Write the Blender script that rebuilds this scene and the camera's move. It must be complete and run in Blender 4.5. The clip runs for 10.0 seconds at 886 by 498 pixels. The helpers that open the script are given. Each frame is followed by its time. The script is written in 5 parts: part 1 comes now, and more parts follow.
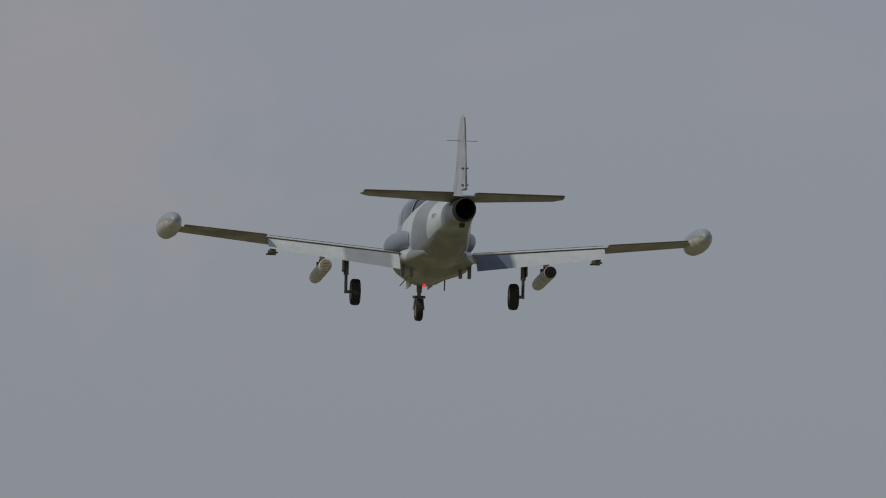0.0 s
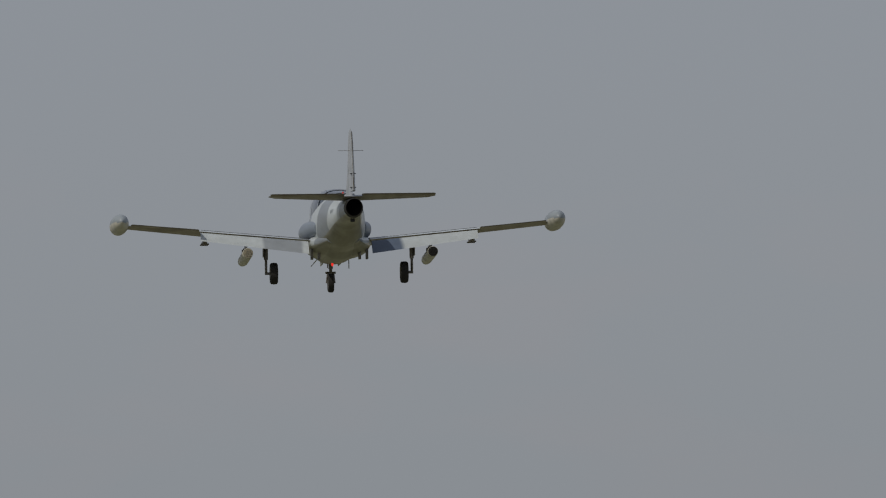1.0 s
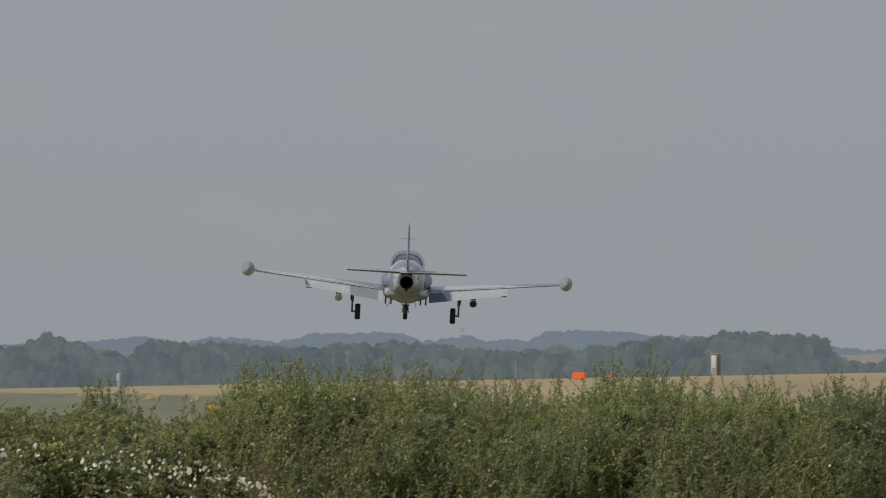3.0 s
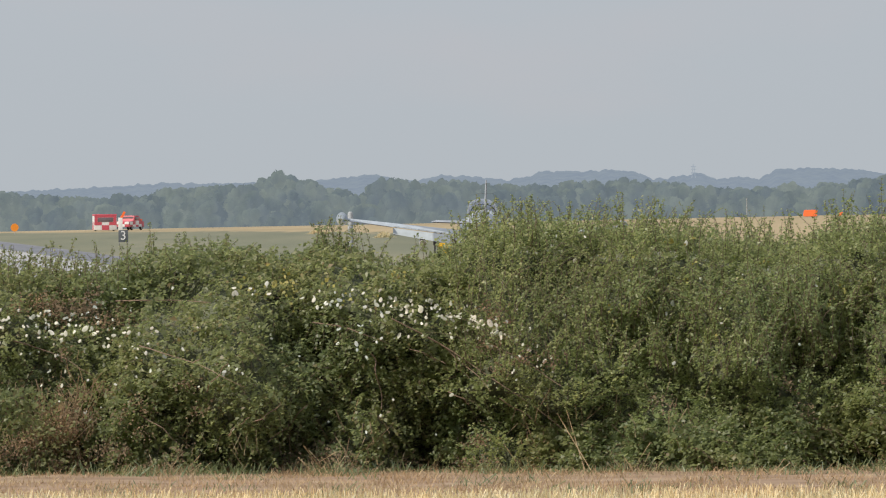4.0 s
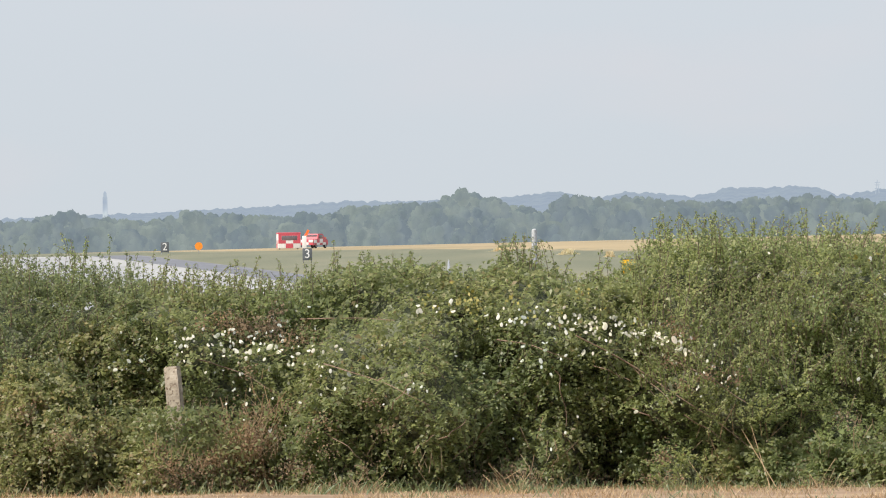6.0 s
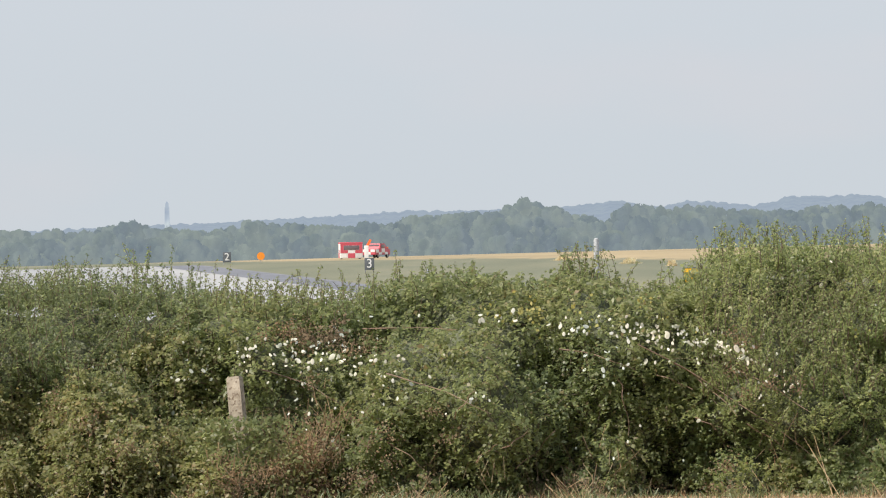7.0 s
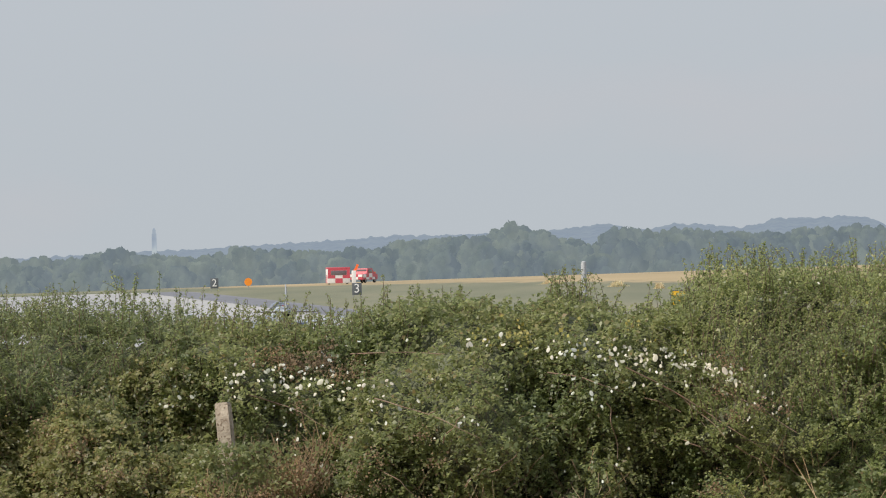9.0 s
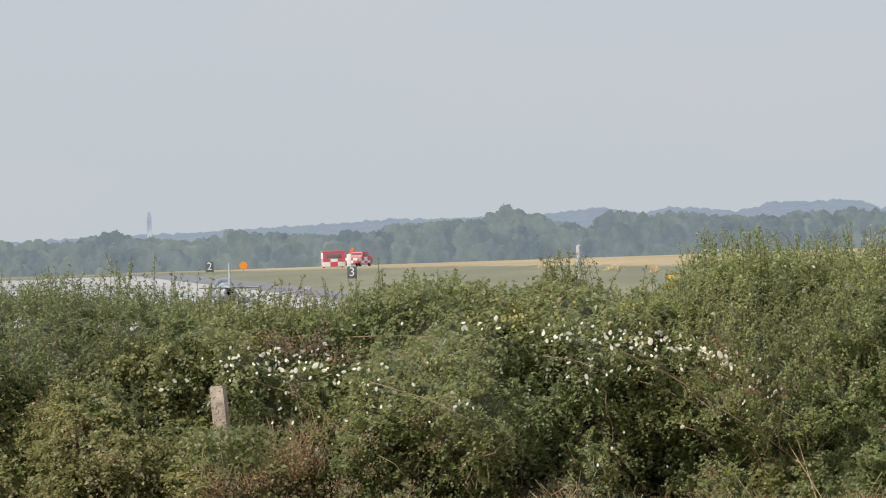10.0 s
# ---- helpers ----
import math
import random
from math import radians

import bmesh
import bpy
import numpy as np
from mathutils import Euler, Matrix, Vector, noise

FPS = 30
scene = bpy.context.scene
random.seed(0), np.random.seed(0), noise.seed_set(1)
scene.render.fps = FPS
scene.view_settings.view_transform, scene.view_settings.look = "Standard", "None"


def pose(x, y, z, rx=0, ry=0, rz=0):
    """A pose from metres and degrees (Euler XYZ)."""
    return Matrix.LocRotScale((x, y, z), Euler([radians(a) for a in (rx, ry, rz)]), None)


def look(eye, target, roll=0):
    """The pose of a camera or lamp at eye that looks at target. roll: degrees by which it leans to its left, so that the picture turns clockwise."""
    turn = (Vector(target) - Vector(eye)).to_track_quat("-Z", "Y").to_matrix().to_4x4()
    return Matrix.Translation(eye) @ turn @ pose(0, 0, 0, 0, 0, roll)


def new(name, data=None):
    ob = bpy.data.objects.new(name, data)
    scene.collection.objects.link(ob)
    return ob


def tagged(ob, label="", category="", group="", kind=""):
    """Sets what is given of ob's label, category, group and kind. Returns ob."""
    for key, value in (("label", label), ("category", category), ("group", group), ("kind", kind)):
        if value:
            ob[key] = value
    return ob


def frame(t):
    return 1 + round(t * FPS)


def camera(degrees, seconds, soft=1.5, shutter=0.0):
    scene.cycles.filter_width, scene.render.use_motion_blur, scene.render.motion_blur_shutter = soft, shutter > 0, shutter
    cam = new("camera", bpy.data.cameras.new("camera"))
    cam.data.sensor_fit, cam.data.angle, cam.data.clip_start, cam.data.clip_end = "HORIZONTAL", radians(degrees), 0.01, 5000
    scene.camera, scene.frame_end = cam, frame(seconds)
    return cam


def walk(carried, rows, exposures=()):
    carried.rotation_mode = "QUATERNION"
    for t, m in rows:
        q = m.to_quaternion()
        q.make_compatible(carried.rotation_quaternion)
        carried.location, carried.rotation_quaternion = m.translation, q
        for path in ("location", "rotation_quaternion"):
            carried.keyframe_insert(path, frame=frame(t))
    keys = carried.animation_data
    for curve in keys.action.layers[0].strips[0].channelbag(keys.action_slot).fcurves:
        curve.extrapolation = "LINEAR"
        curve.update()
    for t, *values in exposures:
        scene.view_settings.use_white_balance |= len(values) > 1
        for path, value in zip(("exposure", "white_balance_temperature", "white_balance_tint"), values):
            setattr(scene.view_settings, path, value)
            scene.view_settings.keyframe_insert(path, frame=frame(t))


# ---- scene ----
EYE = 1.96
cam = camera(4.7258, 10.0, soft=1.1, shutter=0.1)
walk(cam, [
    (0, pose(0, 0, EYE, 94.8786, 0.1993, -6.8926)),
    (0.5, pose(0, 0, EYE, 93.7967, 0.1996, -5.9298)),
    (0.8, pose(0, 0, EYE, 93.2324, 0.2006, -5.4296)),
    (1, pose(0, 0, EYE, 92.7937, 0.1998, -5.1761)),
    (1.3, pose(0, 0, EYE, 92.2713, 0.1982, -4.5913)),
    (1.5, pose(0, 0, EYE, 91.9964, 0.1999, -4.1661)),
    (1.8, pose(0, 0, EYE, 91.6149, 0.2092, -3.4228)),
    (2, pose(0, 0, EYE, 91.4228, 0.2165, -3.1792)),
    (2.3, pose(0, 0, EYE, 91.2241, 0.2240, -3.0261)),
    (2.5, pose(0, 0, EYE, 91.1572, 0.2318, -2.8583)),
    (2.8, pose(0, 0, EYE, 90.8697, 0.2576, -2.4126)),
    (3, pose(0, 0, EYE, 90.6299, 0.2839, -2.1105)),
    (3.2, pose(0, 0, EYE, 90.3930, 0.3144, -1.7787)),
    (4.3, pose(0, 0, EYE, 89.6705, 0.3708, -0.5309)),
    (4.4, pose(0, 0, EYE, 89.6562, 0.3607, -0.4035)),
    (4.5, pose(0, 0, EYE, 89.6571, 0.3574, -0.3129)),
    (4.6, pose(0, 0, EYE, 89.6981, 0.3716, -0.2008)),
    (4.8, pose(0, 0, EYE, 89.7637, 0.4072, -0.0413)),
    (5, pose(0, 0, EYE, 89.8099, 0.4577, 0.0788)),
    (5.2, pose(0, 0, EYE, 89.8607, 0.5151, 0.1457)),
    (6.3, pose(0, 0, EYE, 89.8734, 0.6738, 0.1154)),
    (6.5, pose(0, 0, EYE, 89.8455, 0.7137, 0.2270)),
    (6.8, pose(0, 0, EYE, 89.8430, 0.7500, 0.3600)),
    (7, pose(0, 0, EYE, 89.9274, 0.7743, 0.4344)),
    (7.5, pose(0, 0, EYE, 90.0524, 0.8462, 0.4449)),
    (7.8, pose(0, 0, EYE, 90.0944, 0.9265, 0.4295)),
    (8, pose(0, 0, EYE, 90.1448, 0.9921, 0.4199)),
    (8.3, pose(0, 0, EYE, 90.0868, 1.0835, 0.4182)),
    (8.5, pose(0, 0, EYE, 90.0552, 1.1313, 0.3923)),
    (9, pose(0, 0, EYE, 90.0563, 1.2032, 0.3666)),
    (9.3, pose(0, 0, EYE, 90.0609, 1.2397, 0.3614)),
    (9.5, pose(0, 0, EYE, 90.0629, 1.2501, 0.3402)),
    (10, pose(0, 0, EYE, 89.9677, 1.1953, 0.3406)),
], exposures=[(0, -0.6), (1.0, -0.55), (2.5, -0.48), (3.0, -0.29), (3.2, -0.20), (4.3, 0.58), (4.6, 0.74), (5.2, 0.86), (6.5, 0.80),
              (7.0, 0.77), (7.5, 0.58), (8.0, 0.43), (8.5, 0.45), (9.0, 0.46), (10.0, 0.59)])

# ---------------------------------------------------------------- light
SUN_AZ, SUN_EL = radians(-121), radians(46)      # azimuth clockwise from +y
world = bpy.data.worlds.new("sky")
scene.world = world
world.use_nodes = True
wn, wl = world.node_tree.nodes, world.node_tree.links
wn.clear()


def wnode(kind, **kw):
    n = wn.new(kind)
    for k, v in kw.items():
        n.inputs[k].default_value = v
    return n


w_out = wn.new("ShaderNodeOutputWorld")
w_bg = wnode("ShaderNodeBackground", Strength=0.10)
w_sky = wn.new("ShaderNodeTexSky")
w_sky.sky_type, w_sky.sun_disc = "NISHITA", False
w_sky.sun_elevation, w_sky.sun_rotation = SUN_EL, SUN_AZ
w_sky.air_density, w_sky.dust_density, w_sky.ozone_density = 1.2, 3.5, 1.0
w_geo = wn.new("ShaderNodeTexCoord")
w_noise = wnode("ShaderNodeTexNoise", Scale=38.0, Detail=4.0, Roughness=0.5)
w_map = wn.new("ShaderNodeMapping")
w_map.inputs["Scale"].default_value = (0.55, 0.55, 1.5)
w_map.inputs["Location"].default_value = (0.21, 0.0, 0.33)
w_ramp = wn.new("ShaderNodeValToRGB")
w_ramp.color_ramp.elements[0].position, w_ramp.color_ramp.elements[0].color = 0.52, (4.2, 4.52, 5.05, 1)
w_ramp.color_ramp.elements[1].position, w_ramp.color_ramp.elements[1].color = 0.75, (4.5, 4.55, 5.0, 1)
w_mix = wn.new("ShaderNodeMix")
w_mix.data_type = "RGBA"
w_mix.inputs[0].default_value = 0.82
wl.new(w_geo.outputs["Generated"], w_map.inputs["Vector"])
wl.new(w_map.outputs[0], w_noise.inputs["Vector"])
wl.new(w_noise.outputs[0], w_ramp.inputs[0])
w_sep = wn.new("ShaderNodeSeparateXYZ")
w_rise = wn.new("ShaderNodeMapRange")
w_rise.inputs["From Max"].default_value = 0.11
w_tone = wn.new("ShaderNodeMix")
w_tone.data_type = "RGBA"
w_tone.inputs[6].default_value, w_tone.inputs[7].default_value = (1.0, 1.01, 0.975, 1), (0.985, 0.985, 1.03, 1)
w_tint = wn.new("ShaderNodeMix")
w_tint.data_type, w_tint.blend_type = "RGBA", "MULTIPLY"
w_tint.inputs[0].default_value = 1.0
wl.new(w_geo.outputs["Generated"], w_sep.inputs[0])
wl.new(w_sep.outputs[2], w_rise.inputs["Value"])
wl.new(w_rise.outputs[0], w_tone.inputs[0])
# one faint pinkish cloud, with a ragged edge
w_off = wn.new("ShaderNodeVectorMath")
w_off.operation = "SUBTRACT"
w_off.inputs[1].default_value = (0.0838, 0.9917, 0.0975)
w_len = wn.new("ShaderNodeVectorMath")
w_len.operation = "LENGTH"
w_rag = wnode("ShaderNodeTexNoise", Scale=130.0, Detail=6.0, Roughness=0.6)
w_add = wn.new("ShaderNodeMath")
w_add.operation = "MULTIPLY_ADD"
w_add.inputs[1].default_value = 0.032
w_fade = wn.new("ShaderNodeMapRange")
for k, v in (("From Min", 0.023), ("From Max", 0.036), ("To Min", 0.75), ("To Max", 0.0)):
    w_fade.inputs[k].default_value = v
w_cloud = wn.new("ShaderNodeMix")
w_cloud.data_type = "RGBA"
w_cloud.inputs[7].default_value = (5.0, 4.75, 5.0, 1)
wl.new(w_geo.outputs["Generated"], w_off.inputs[0])
wl.new(w_off.outputs[0], w_len.inputs[0])
wl.new(w_geo.outputs["Generated"], w_rag.inputs["Vector"])
wl.new(w_rag.outputs[0], w_add.inputs[0])
wl.new(w_len.outputs["Value"], w_add.inputs[2])
wl.new(w_add.outputs[0], w_fade.inputs["Value"])
wl.new(w_fade.outputs[0], w_cloud.inputs[0])
wl.new(w_ramp.outputs[0], w_cloud.inputs[6])
wl.new(w_cloud.outputs[2], w_tint.inputs[6])
wl.new(w_tone.outputs[2], w_tint.inputs[7])
wl.new(w_sky.outputs[0], w_mix.inputs[6])
wl.new(w_tint.outputs[2], w_mix.inputs[7])
wl.new(w_mix.outputs[2], w_bg.inputs["Color"])
wl.new(w_bg.outputs[0], w_out.inputs["Surface"])

sun = new("sun", bpy.data.lights.new("sun", "SUN"))
sun.data.energy, sun.data.angle, sun.data.color = 2.75, radians(0.6), (1.0, 0.93, 0.82)
sun_dir = Vector((math.sin(SUN_AZ) * math.cos(SUN_EL), math.cos(SUN_AZ) * math.cos(SUN_EL), math.sin(SUN_EL)))
sun.matrix_world = look(sun_dir * 50, (0, 0, 0))


# ---------------------------------------------------------------- materials
class Mat:
    """A node material with a Principled shader and short calls for its nodes."""

    def __init__(self, name, rough=0.6, metal=0.0, color=(0.5, 0.5, 0.5)):
        self.m = bpy.data.materials.new(name)
        self.m.use_nodes = True
        self.n, self.l = self.m.node_tree.nodes, self.m.node_tree.links
        self.p = self.n["Principled BSDF"]
        self.out = self.n["Material Output"]
        self.p.inputs["Roughness"].default_value = rough
        self.p.inputs["Metallic"].default_value = metal
        self.p.inputs["Base Color"].default_value = (*color, 1)
        self.tc = self.n.new("ShaderNodeTexCoord")

    def noise(self, scale, detail=4, coords="Object", stretch=None):
        t = self.n.new("ShaderNodeTexNoise")
        t.inputs["Scale"].default_value, t.inputs["Detail"].default_value = scale, detail
        src = self.tc.outputs[coords]
        if stretch:
            mp = self.n.new("ShaderNodeMapping")
            mp.inputs["Scale"].default_value = stretch
            self.l.new(src, mp.inputs["Vector"])
            src = mp.outputs[0]
        self.l.new(src, t.inputs["Vector"])
        return t.outputs[0]

    def ramp(self, fac, stops):
        r = self.n.new("ShaderNodeValToRGB")
        e = r.color_ramp.elements
        while len(e) < len(stops):
            e.new(0.5)
        for el, (pos, col) in zip(e, stops):
            el.position, el.color = pos, (*col, 1) if len(col) == 3 else col
        self.l.new(fac, r.inputs[0])
        return r.outputs[0]

    def mix(self, fac, a, b, mode="MIX"):
        x = self.n.new("ShaderNodeMix")
        x.data_type, x.blend_type = "RGBA", mode
        for i, v in ((0, fac), (6, a), (7, b)):
            if isinstance(v, (int, float)):
                x.inputs[i].default_value = v
            elif isinstance(v, tuple):
                x.inputs[i].default_value = (*v, 1)
            else:
                self.l.new(v, x.inputs[i])
        return x.outputs[2]

    def math(self, op, a, b=0.0):
        x = self.n.new("ShaderNodeMath")
        x.operation = op
        for i, v in ((0, a), (1, b)):
            if isinstance(v, (int, float)):
                x.inputs[i].default_value = v
            else:
                self.l.new(v, x.inputs[i])
        return x.outputs[0]

    def xyz(self, coords="Object"):
        s = self.n.new("ShaderNodeSeparateXYZ")
        self.l.new(self.tc.outputs[coords], s.inputs[0])
        return s.outputs

    def island(self):
        return self.n.new("ShaderNodeNewGeometry").outputs["Random Per Island"]

    def color(self, c):
        self.l.new(c, self.p.inputs["Base Color"])
        return self

    def bump(self, height, strength=0.3, distance=0.01):
        b = self.n.new("ShaderNodeBump")
        b.inputs["Strength"].default_value, b.inputs["Distance"].default_value = strength, distance
        self.l.new(height, b.inputs["Height"])
        self.l.new(b.outputs[0], self.p.inputs["Normal"])
        return self

    def thin(self, share=0.35, tint=(0.25, 0.35, 0.08)):
        """Leaves let part of the light through."""
        t = self.n.new("ShaderNodeBsdfTranslucent")
        t.inputs[0].default_value = (*tint, 1)
        a = self.n.new("ShaderNodeMixShader")
        a.inputs[0].default_value = share
        self.l.new(self.p.outputs[0], a.inputs[1])
        self.l.new(t.outputs[0], a.inputs[2])
        self.l.new(a.outputs[0], self.out.inputs["Surface"])
        return self

    def glow(self, color, strength):
        self.p.inputs["Emission Color"].default_value = (*color, 1)
        self.p.inputs["Emission Strength"].default_value = strength
        return self


def plain(name, color, rough=0.6, metal=0.0, vary=0.25, scale=6.0):
    m = Mat(name, rough, metal)
    dark = tuple(c * (1 - vary) for c in color)
    light = tuple(min(1, c * (1 + vary * 0.6)) for c in color)
    m.color(m.ramp(m.noise(scale, 5), [(0.3, dark), (0.7, light)]))
    m.bump(m.noise(scale * 12, 3), 0.08, 0.004)
    return m.m


def camouflage(name, shift):
    """Pale grey with broad soft-edged slate bands, weathered."""
    m = Mat(name, 0.42)
    x, y, z = m.xyz()
    wob = m.math("MULTIPLY", m.noise(0.7, 2), 1.0)
    s = m.math("ADD", m.math("MULTIPLY", y, 2.1), m.math("MULTIPLY", z, 0.9))
    s = m.math("ADD", s, m.math("MULTIPLY", x, 1.1))
    s = m.math("SINE", m.math("ADD", m.math("ADD", s, wob), shift))
    base = m.ramp(s, [(0.0, (0.50, 0.55, 0.58)), (0.04, (0.50, 0.55, 0.58)), (0.10, (0.23, 0.26, 0.29)), (1.0, (0.23, 0.26, 0.29))])
    dirt = m.ramp(m.noise(3.0, 6, stretch=(1, 0.25, 1)), [(0.35, (0.78, 0.77, 0.74)), (0.65, (1, 1, 1))])
    m.color(m.mix(1.0, base, dirt, "MULTIPLY"))
    m.bump(m.noise(30, 2), 0.05, 0.004)
    m.p.inputs["Coat Weight"].default_value = 0.25
    return m.m


M_CAMO = camouflage("camouflage paint", 5.8)
M_CAMO_TOP = camouflage("camouflage wing paint", 2.0)
# patchy olive paint, its brown also darkened to carry shade from below
m = Mat("patchy shade-toned underside paint", 0.5)
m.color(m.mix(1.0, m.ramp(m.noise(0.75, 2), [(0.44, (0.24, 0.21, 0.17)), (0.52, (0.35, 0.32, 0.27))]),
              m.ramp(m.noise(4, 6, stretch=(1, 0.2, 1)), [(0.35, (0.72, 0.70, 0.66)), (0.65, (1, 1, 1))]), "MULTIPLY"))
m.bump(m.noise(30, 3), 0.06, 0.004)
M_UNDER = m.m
# patchy belly paint with noise streaks, some underside shade toned in
m = Mat("streaked shade-toned belly paint", 0.48)
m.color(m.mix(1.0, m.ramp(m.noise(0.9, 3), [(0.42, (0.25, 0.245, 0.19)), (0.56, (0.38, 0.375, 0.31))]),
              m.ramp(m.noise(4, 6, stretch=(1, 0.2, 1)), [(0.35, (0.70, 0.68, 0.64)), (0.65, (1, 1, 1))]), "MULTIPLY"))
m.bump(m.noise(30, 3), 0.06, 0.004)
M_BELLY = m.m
m = Mat("flap paint", 0.5)
xx = m.xyz()[0]
fl = m.math("ADD", xx, m.math("MULTIPLY", m.noise(1.3, 2), 0.25))
m.color(m.mix(1.0, m.ramp(m.math("DIVIDE", m.math("ADD", fl, 4.0), 8.0),
              [(0.0, (0.44, 0.48, 0.495)), (0.275, (0.44, 0.48, 0.495)), (0.285, (0.25, 0.275, 0.30)), (0.395, (0.25, 0.275, 0.30)),
               (0.405, (0.44, 0.48, 0.495)), (0.5, (0.44, 0.48, 0.495)), (0.51, (0.085, 0.115, 0.17)), (0.70, (0.085, 0.115, 0.17)), (0.715, (0.44, 0.48, 0.495))]),
              m.ramp(m.noise(5, 5), [(0.3, (0.85, 0.85, 0.84)), (0.7, (1, 1, 1))]), "MULTIPLY"))
M_FLAP = m.m
M_TAIL = plain("mid-grey tail paint", (0.34, 0.365, 0.395), 0.5, vary=0.25, scale=3)
M_TANK = plain("grey tank paint", (0.25, 0.285, 0.31), 0.45, vary=0.15, scale=3)
# near-black tone that paints the unlit rear-facing edges
M_EDGE_SHADE = plain("trailing edge shade", (0.075, 0.068, 0.058), 0.7)
M_SLATE = plain("slate blue paint", (0.19, 0.225, 0.27), 0.4, vary=0.15, scale=2)
# near-black without specular: darkness of a deep pipe put into the colour
M_BORE = Mat("blacked-out pipe bore", 1.0, 0, (0.0015, 0.0015, 0.0015)).m
M_BORE.node_tree.nodes["Principled BSDF"].inputs["Specular IOR Level"].default_value = 0.0
M_PIPE = plain("sooty jet pipe", (0.012, 0.011, 0.010), 0.7, 0.3)
M_TYRE = plain("black rubber", (0.018, 0.017, 0.016), 0.85, scale=20)
M_STEEL = plain("grey painted steel", (0.16, 0.15, 0.14), 0.45, 0.5, scale=12)
M_RIM = plain("wheel alloy", (0.35, 0.34, 0.32), 0.4, 0.7)
M_GAP = plain("dark gap", (0.03, 0.03, 0.032), 0.8)
M_POD = plain("cream pod paint", (0.50, 0.49, 0.43), 0.45, scale=4)
M_PODFACE = plain("pod end plate", (0.30, 0.27, 0.20), 0.6, 0.3, scale=30)
M_RED_MARK = plain("red marking paint", (0.55, 0.04, 0.03), 0.4)
m = Mat("canopy glass", 0.08, 0.0, (0.03, 0.045, 0.07))
m.p.inputs["Transmission Weight"].default_value = 0.35
m.p.inputs["Coat Weight"].default_value = 0.3
M_GLASS = m.m
M_BEACON = Mat("red beacon lens", 0.3, 0, (0.5, 0.01, 0.01)).glow((1.0, 0.03, 0.02), 1.3).m


# ---------------------------------------------------------------- mesh helpers
def mesh_ob(name, bm, mats, parent=None, label="", smooth=True):
    me = bpy.data.meshes.new(name)
    bmesh.ops.recalc_face_normals(bm, faces=bm.faces[:])
    bm.to_mesh(me)
    bm.free()
    for mt in mats if isinstance(mats, (list, tuple)) else [mats]:
        me.materials.append(mt)
    if smooth:
        me.polygons.foreach_set("use_smooth", [True] * len(me.polygons))
        me.set_sharp_from_angle(angle=radians(40))
    ob = new(name, me)
    if parent:
        ob.parent = parent
    if label:
        ob["label"] = label
    return ob


def part(name, bm, mats, parent, label="", smooth=True):
    return mesh_ob(name, bm, mats, parent, label, smooth)


def thing(name, label, category, group="", kind="", at=None):
    ob = new(name)
    ob.empty_display_size = 0.2
    if at is not None:
        ob.matrix_world = at
    return tagged(ob, label, category, group, kind)


def raw_mesh(name, verts, faces, mats, parent=None, index=None, smooth=False):
    """A mesh from arrays: verts (n, 3), faces (m, 3 or 4)."""
    me = bpy.data.meshes.new(name)
    verts, faces = np.asarray(verts, np.float32), np.asarray(faces, np.int32)
    k = faces.shape[1]
    me.vertices.add(len(verts))
    me.vertices.foreach_set("co", verts.ravel())
    me.loops.add(faces.size)
    me.loops.foreach_set("vertex_index", faces.ravel())
    me.polygons.add(len(faces))
    me.polygons.foreach_set("loop_start", np.arange(0, faces.size, k, dtype=np.int32))
    me.polygons.foreach_set("loop_total", np.full(len(faces), k, np.int32))
    for mt in mats if isinstance(mats, (list, tuple)) else [mats]:
        me.materials.append(mt)
    if index is not None:
        me.polygons.foreach_set("material_index", np.asarray(index, np.int32))
    if smooth:
        me.polygons.foreach_set("use_smooth", [True] * len(faces))
    me.update(calc_edges=True)
    me.validate()
    ob = new(name, me)
    if parent:
        ob.parent = parent
    return ob


def loft(bm, rings, caps=True, mat=0, closed=True):
    """Rings of equal length joined into a skin."""
    vs = [[bm.verts.new(p) for p in r] for r in rings]
    n = len(vs[0])
    for a, b in zip(vs, vs[1:]):
        for i in range(n if closed else n - 1):
            j = (i + 1) % n
            bm.faces.new((a[i], a[j], b[j], b[i])).material_index = mat
    if caps:
        bm.faces.new(vs[0]).material_index = mat
        bm.faces.new(vs[-1]).material_index = mat
    return vs


def box(bm, x0, x1, y0, y1, z0, z1, bevel=0.0, mat=0):
    g = bmesh.ops.create_cube(bm, size=1.0)["verts"]
    for v in g:
        v.co = Vector(((x0 + x1) / 2 + v.co.x * (x1 - x0), (y0 + y1) / 2 + v.co.y * (y1 - y0), (z0 + z1) / 2 + v.co.z * (z1 - z0)))
    fs = {f for v in g for f in v.link_faces}
    for f in fs:
        f.material_index = mat
    if bevel:
        bmesh.ops.bevel(bm, geom=list({e for f in fs for e in f.edges}), offset=bevel, segments=2, affect="EDGES", profile=0.6)


def tube(bm, a, b, r0, r1=None, n=10, mat=0, caps=True):
    a, b = Vector(a), Vector(b)
    r1 = r0 if r1 is None else r1
    q = (b - a).to_track_quat("Z", "Y")
    rings = []
    for c, r in ((a, r0), (b, r1)):
        rings.append([c + q @ Vector((r * math.cos(2 * math.pi * i / n), r * math.sin(2 * math.pi * i / n), 0)) for i in range(n)])
    return loft(bm, rings, caps, mat)


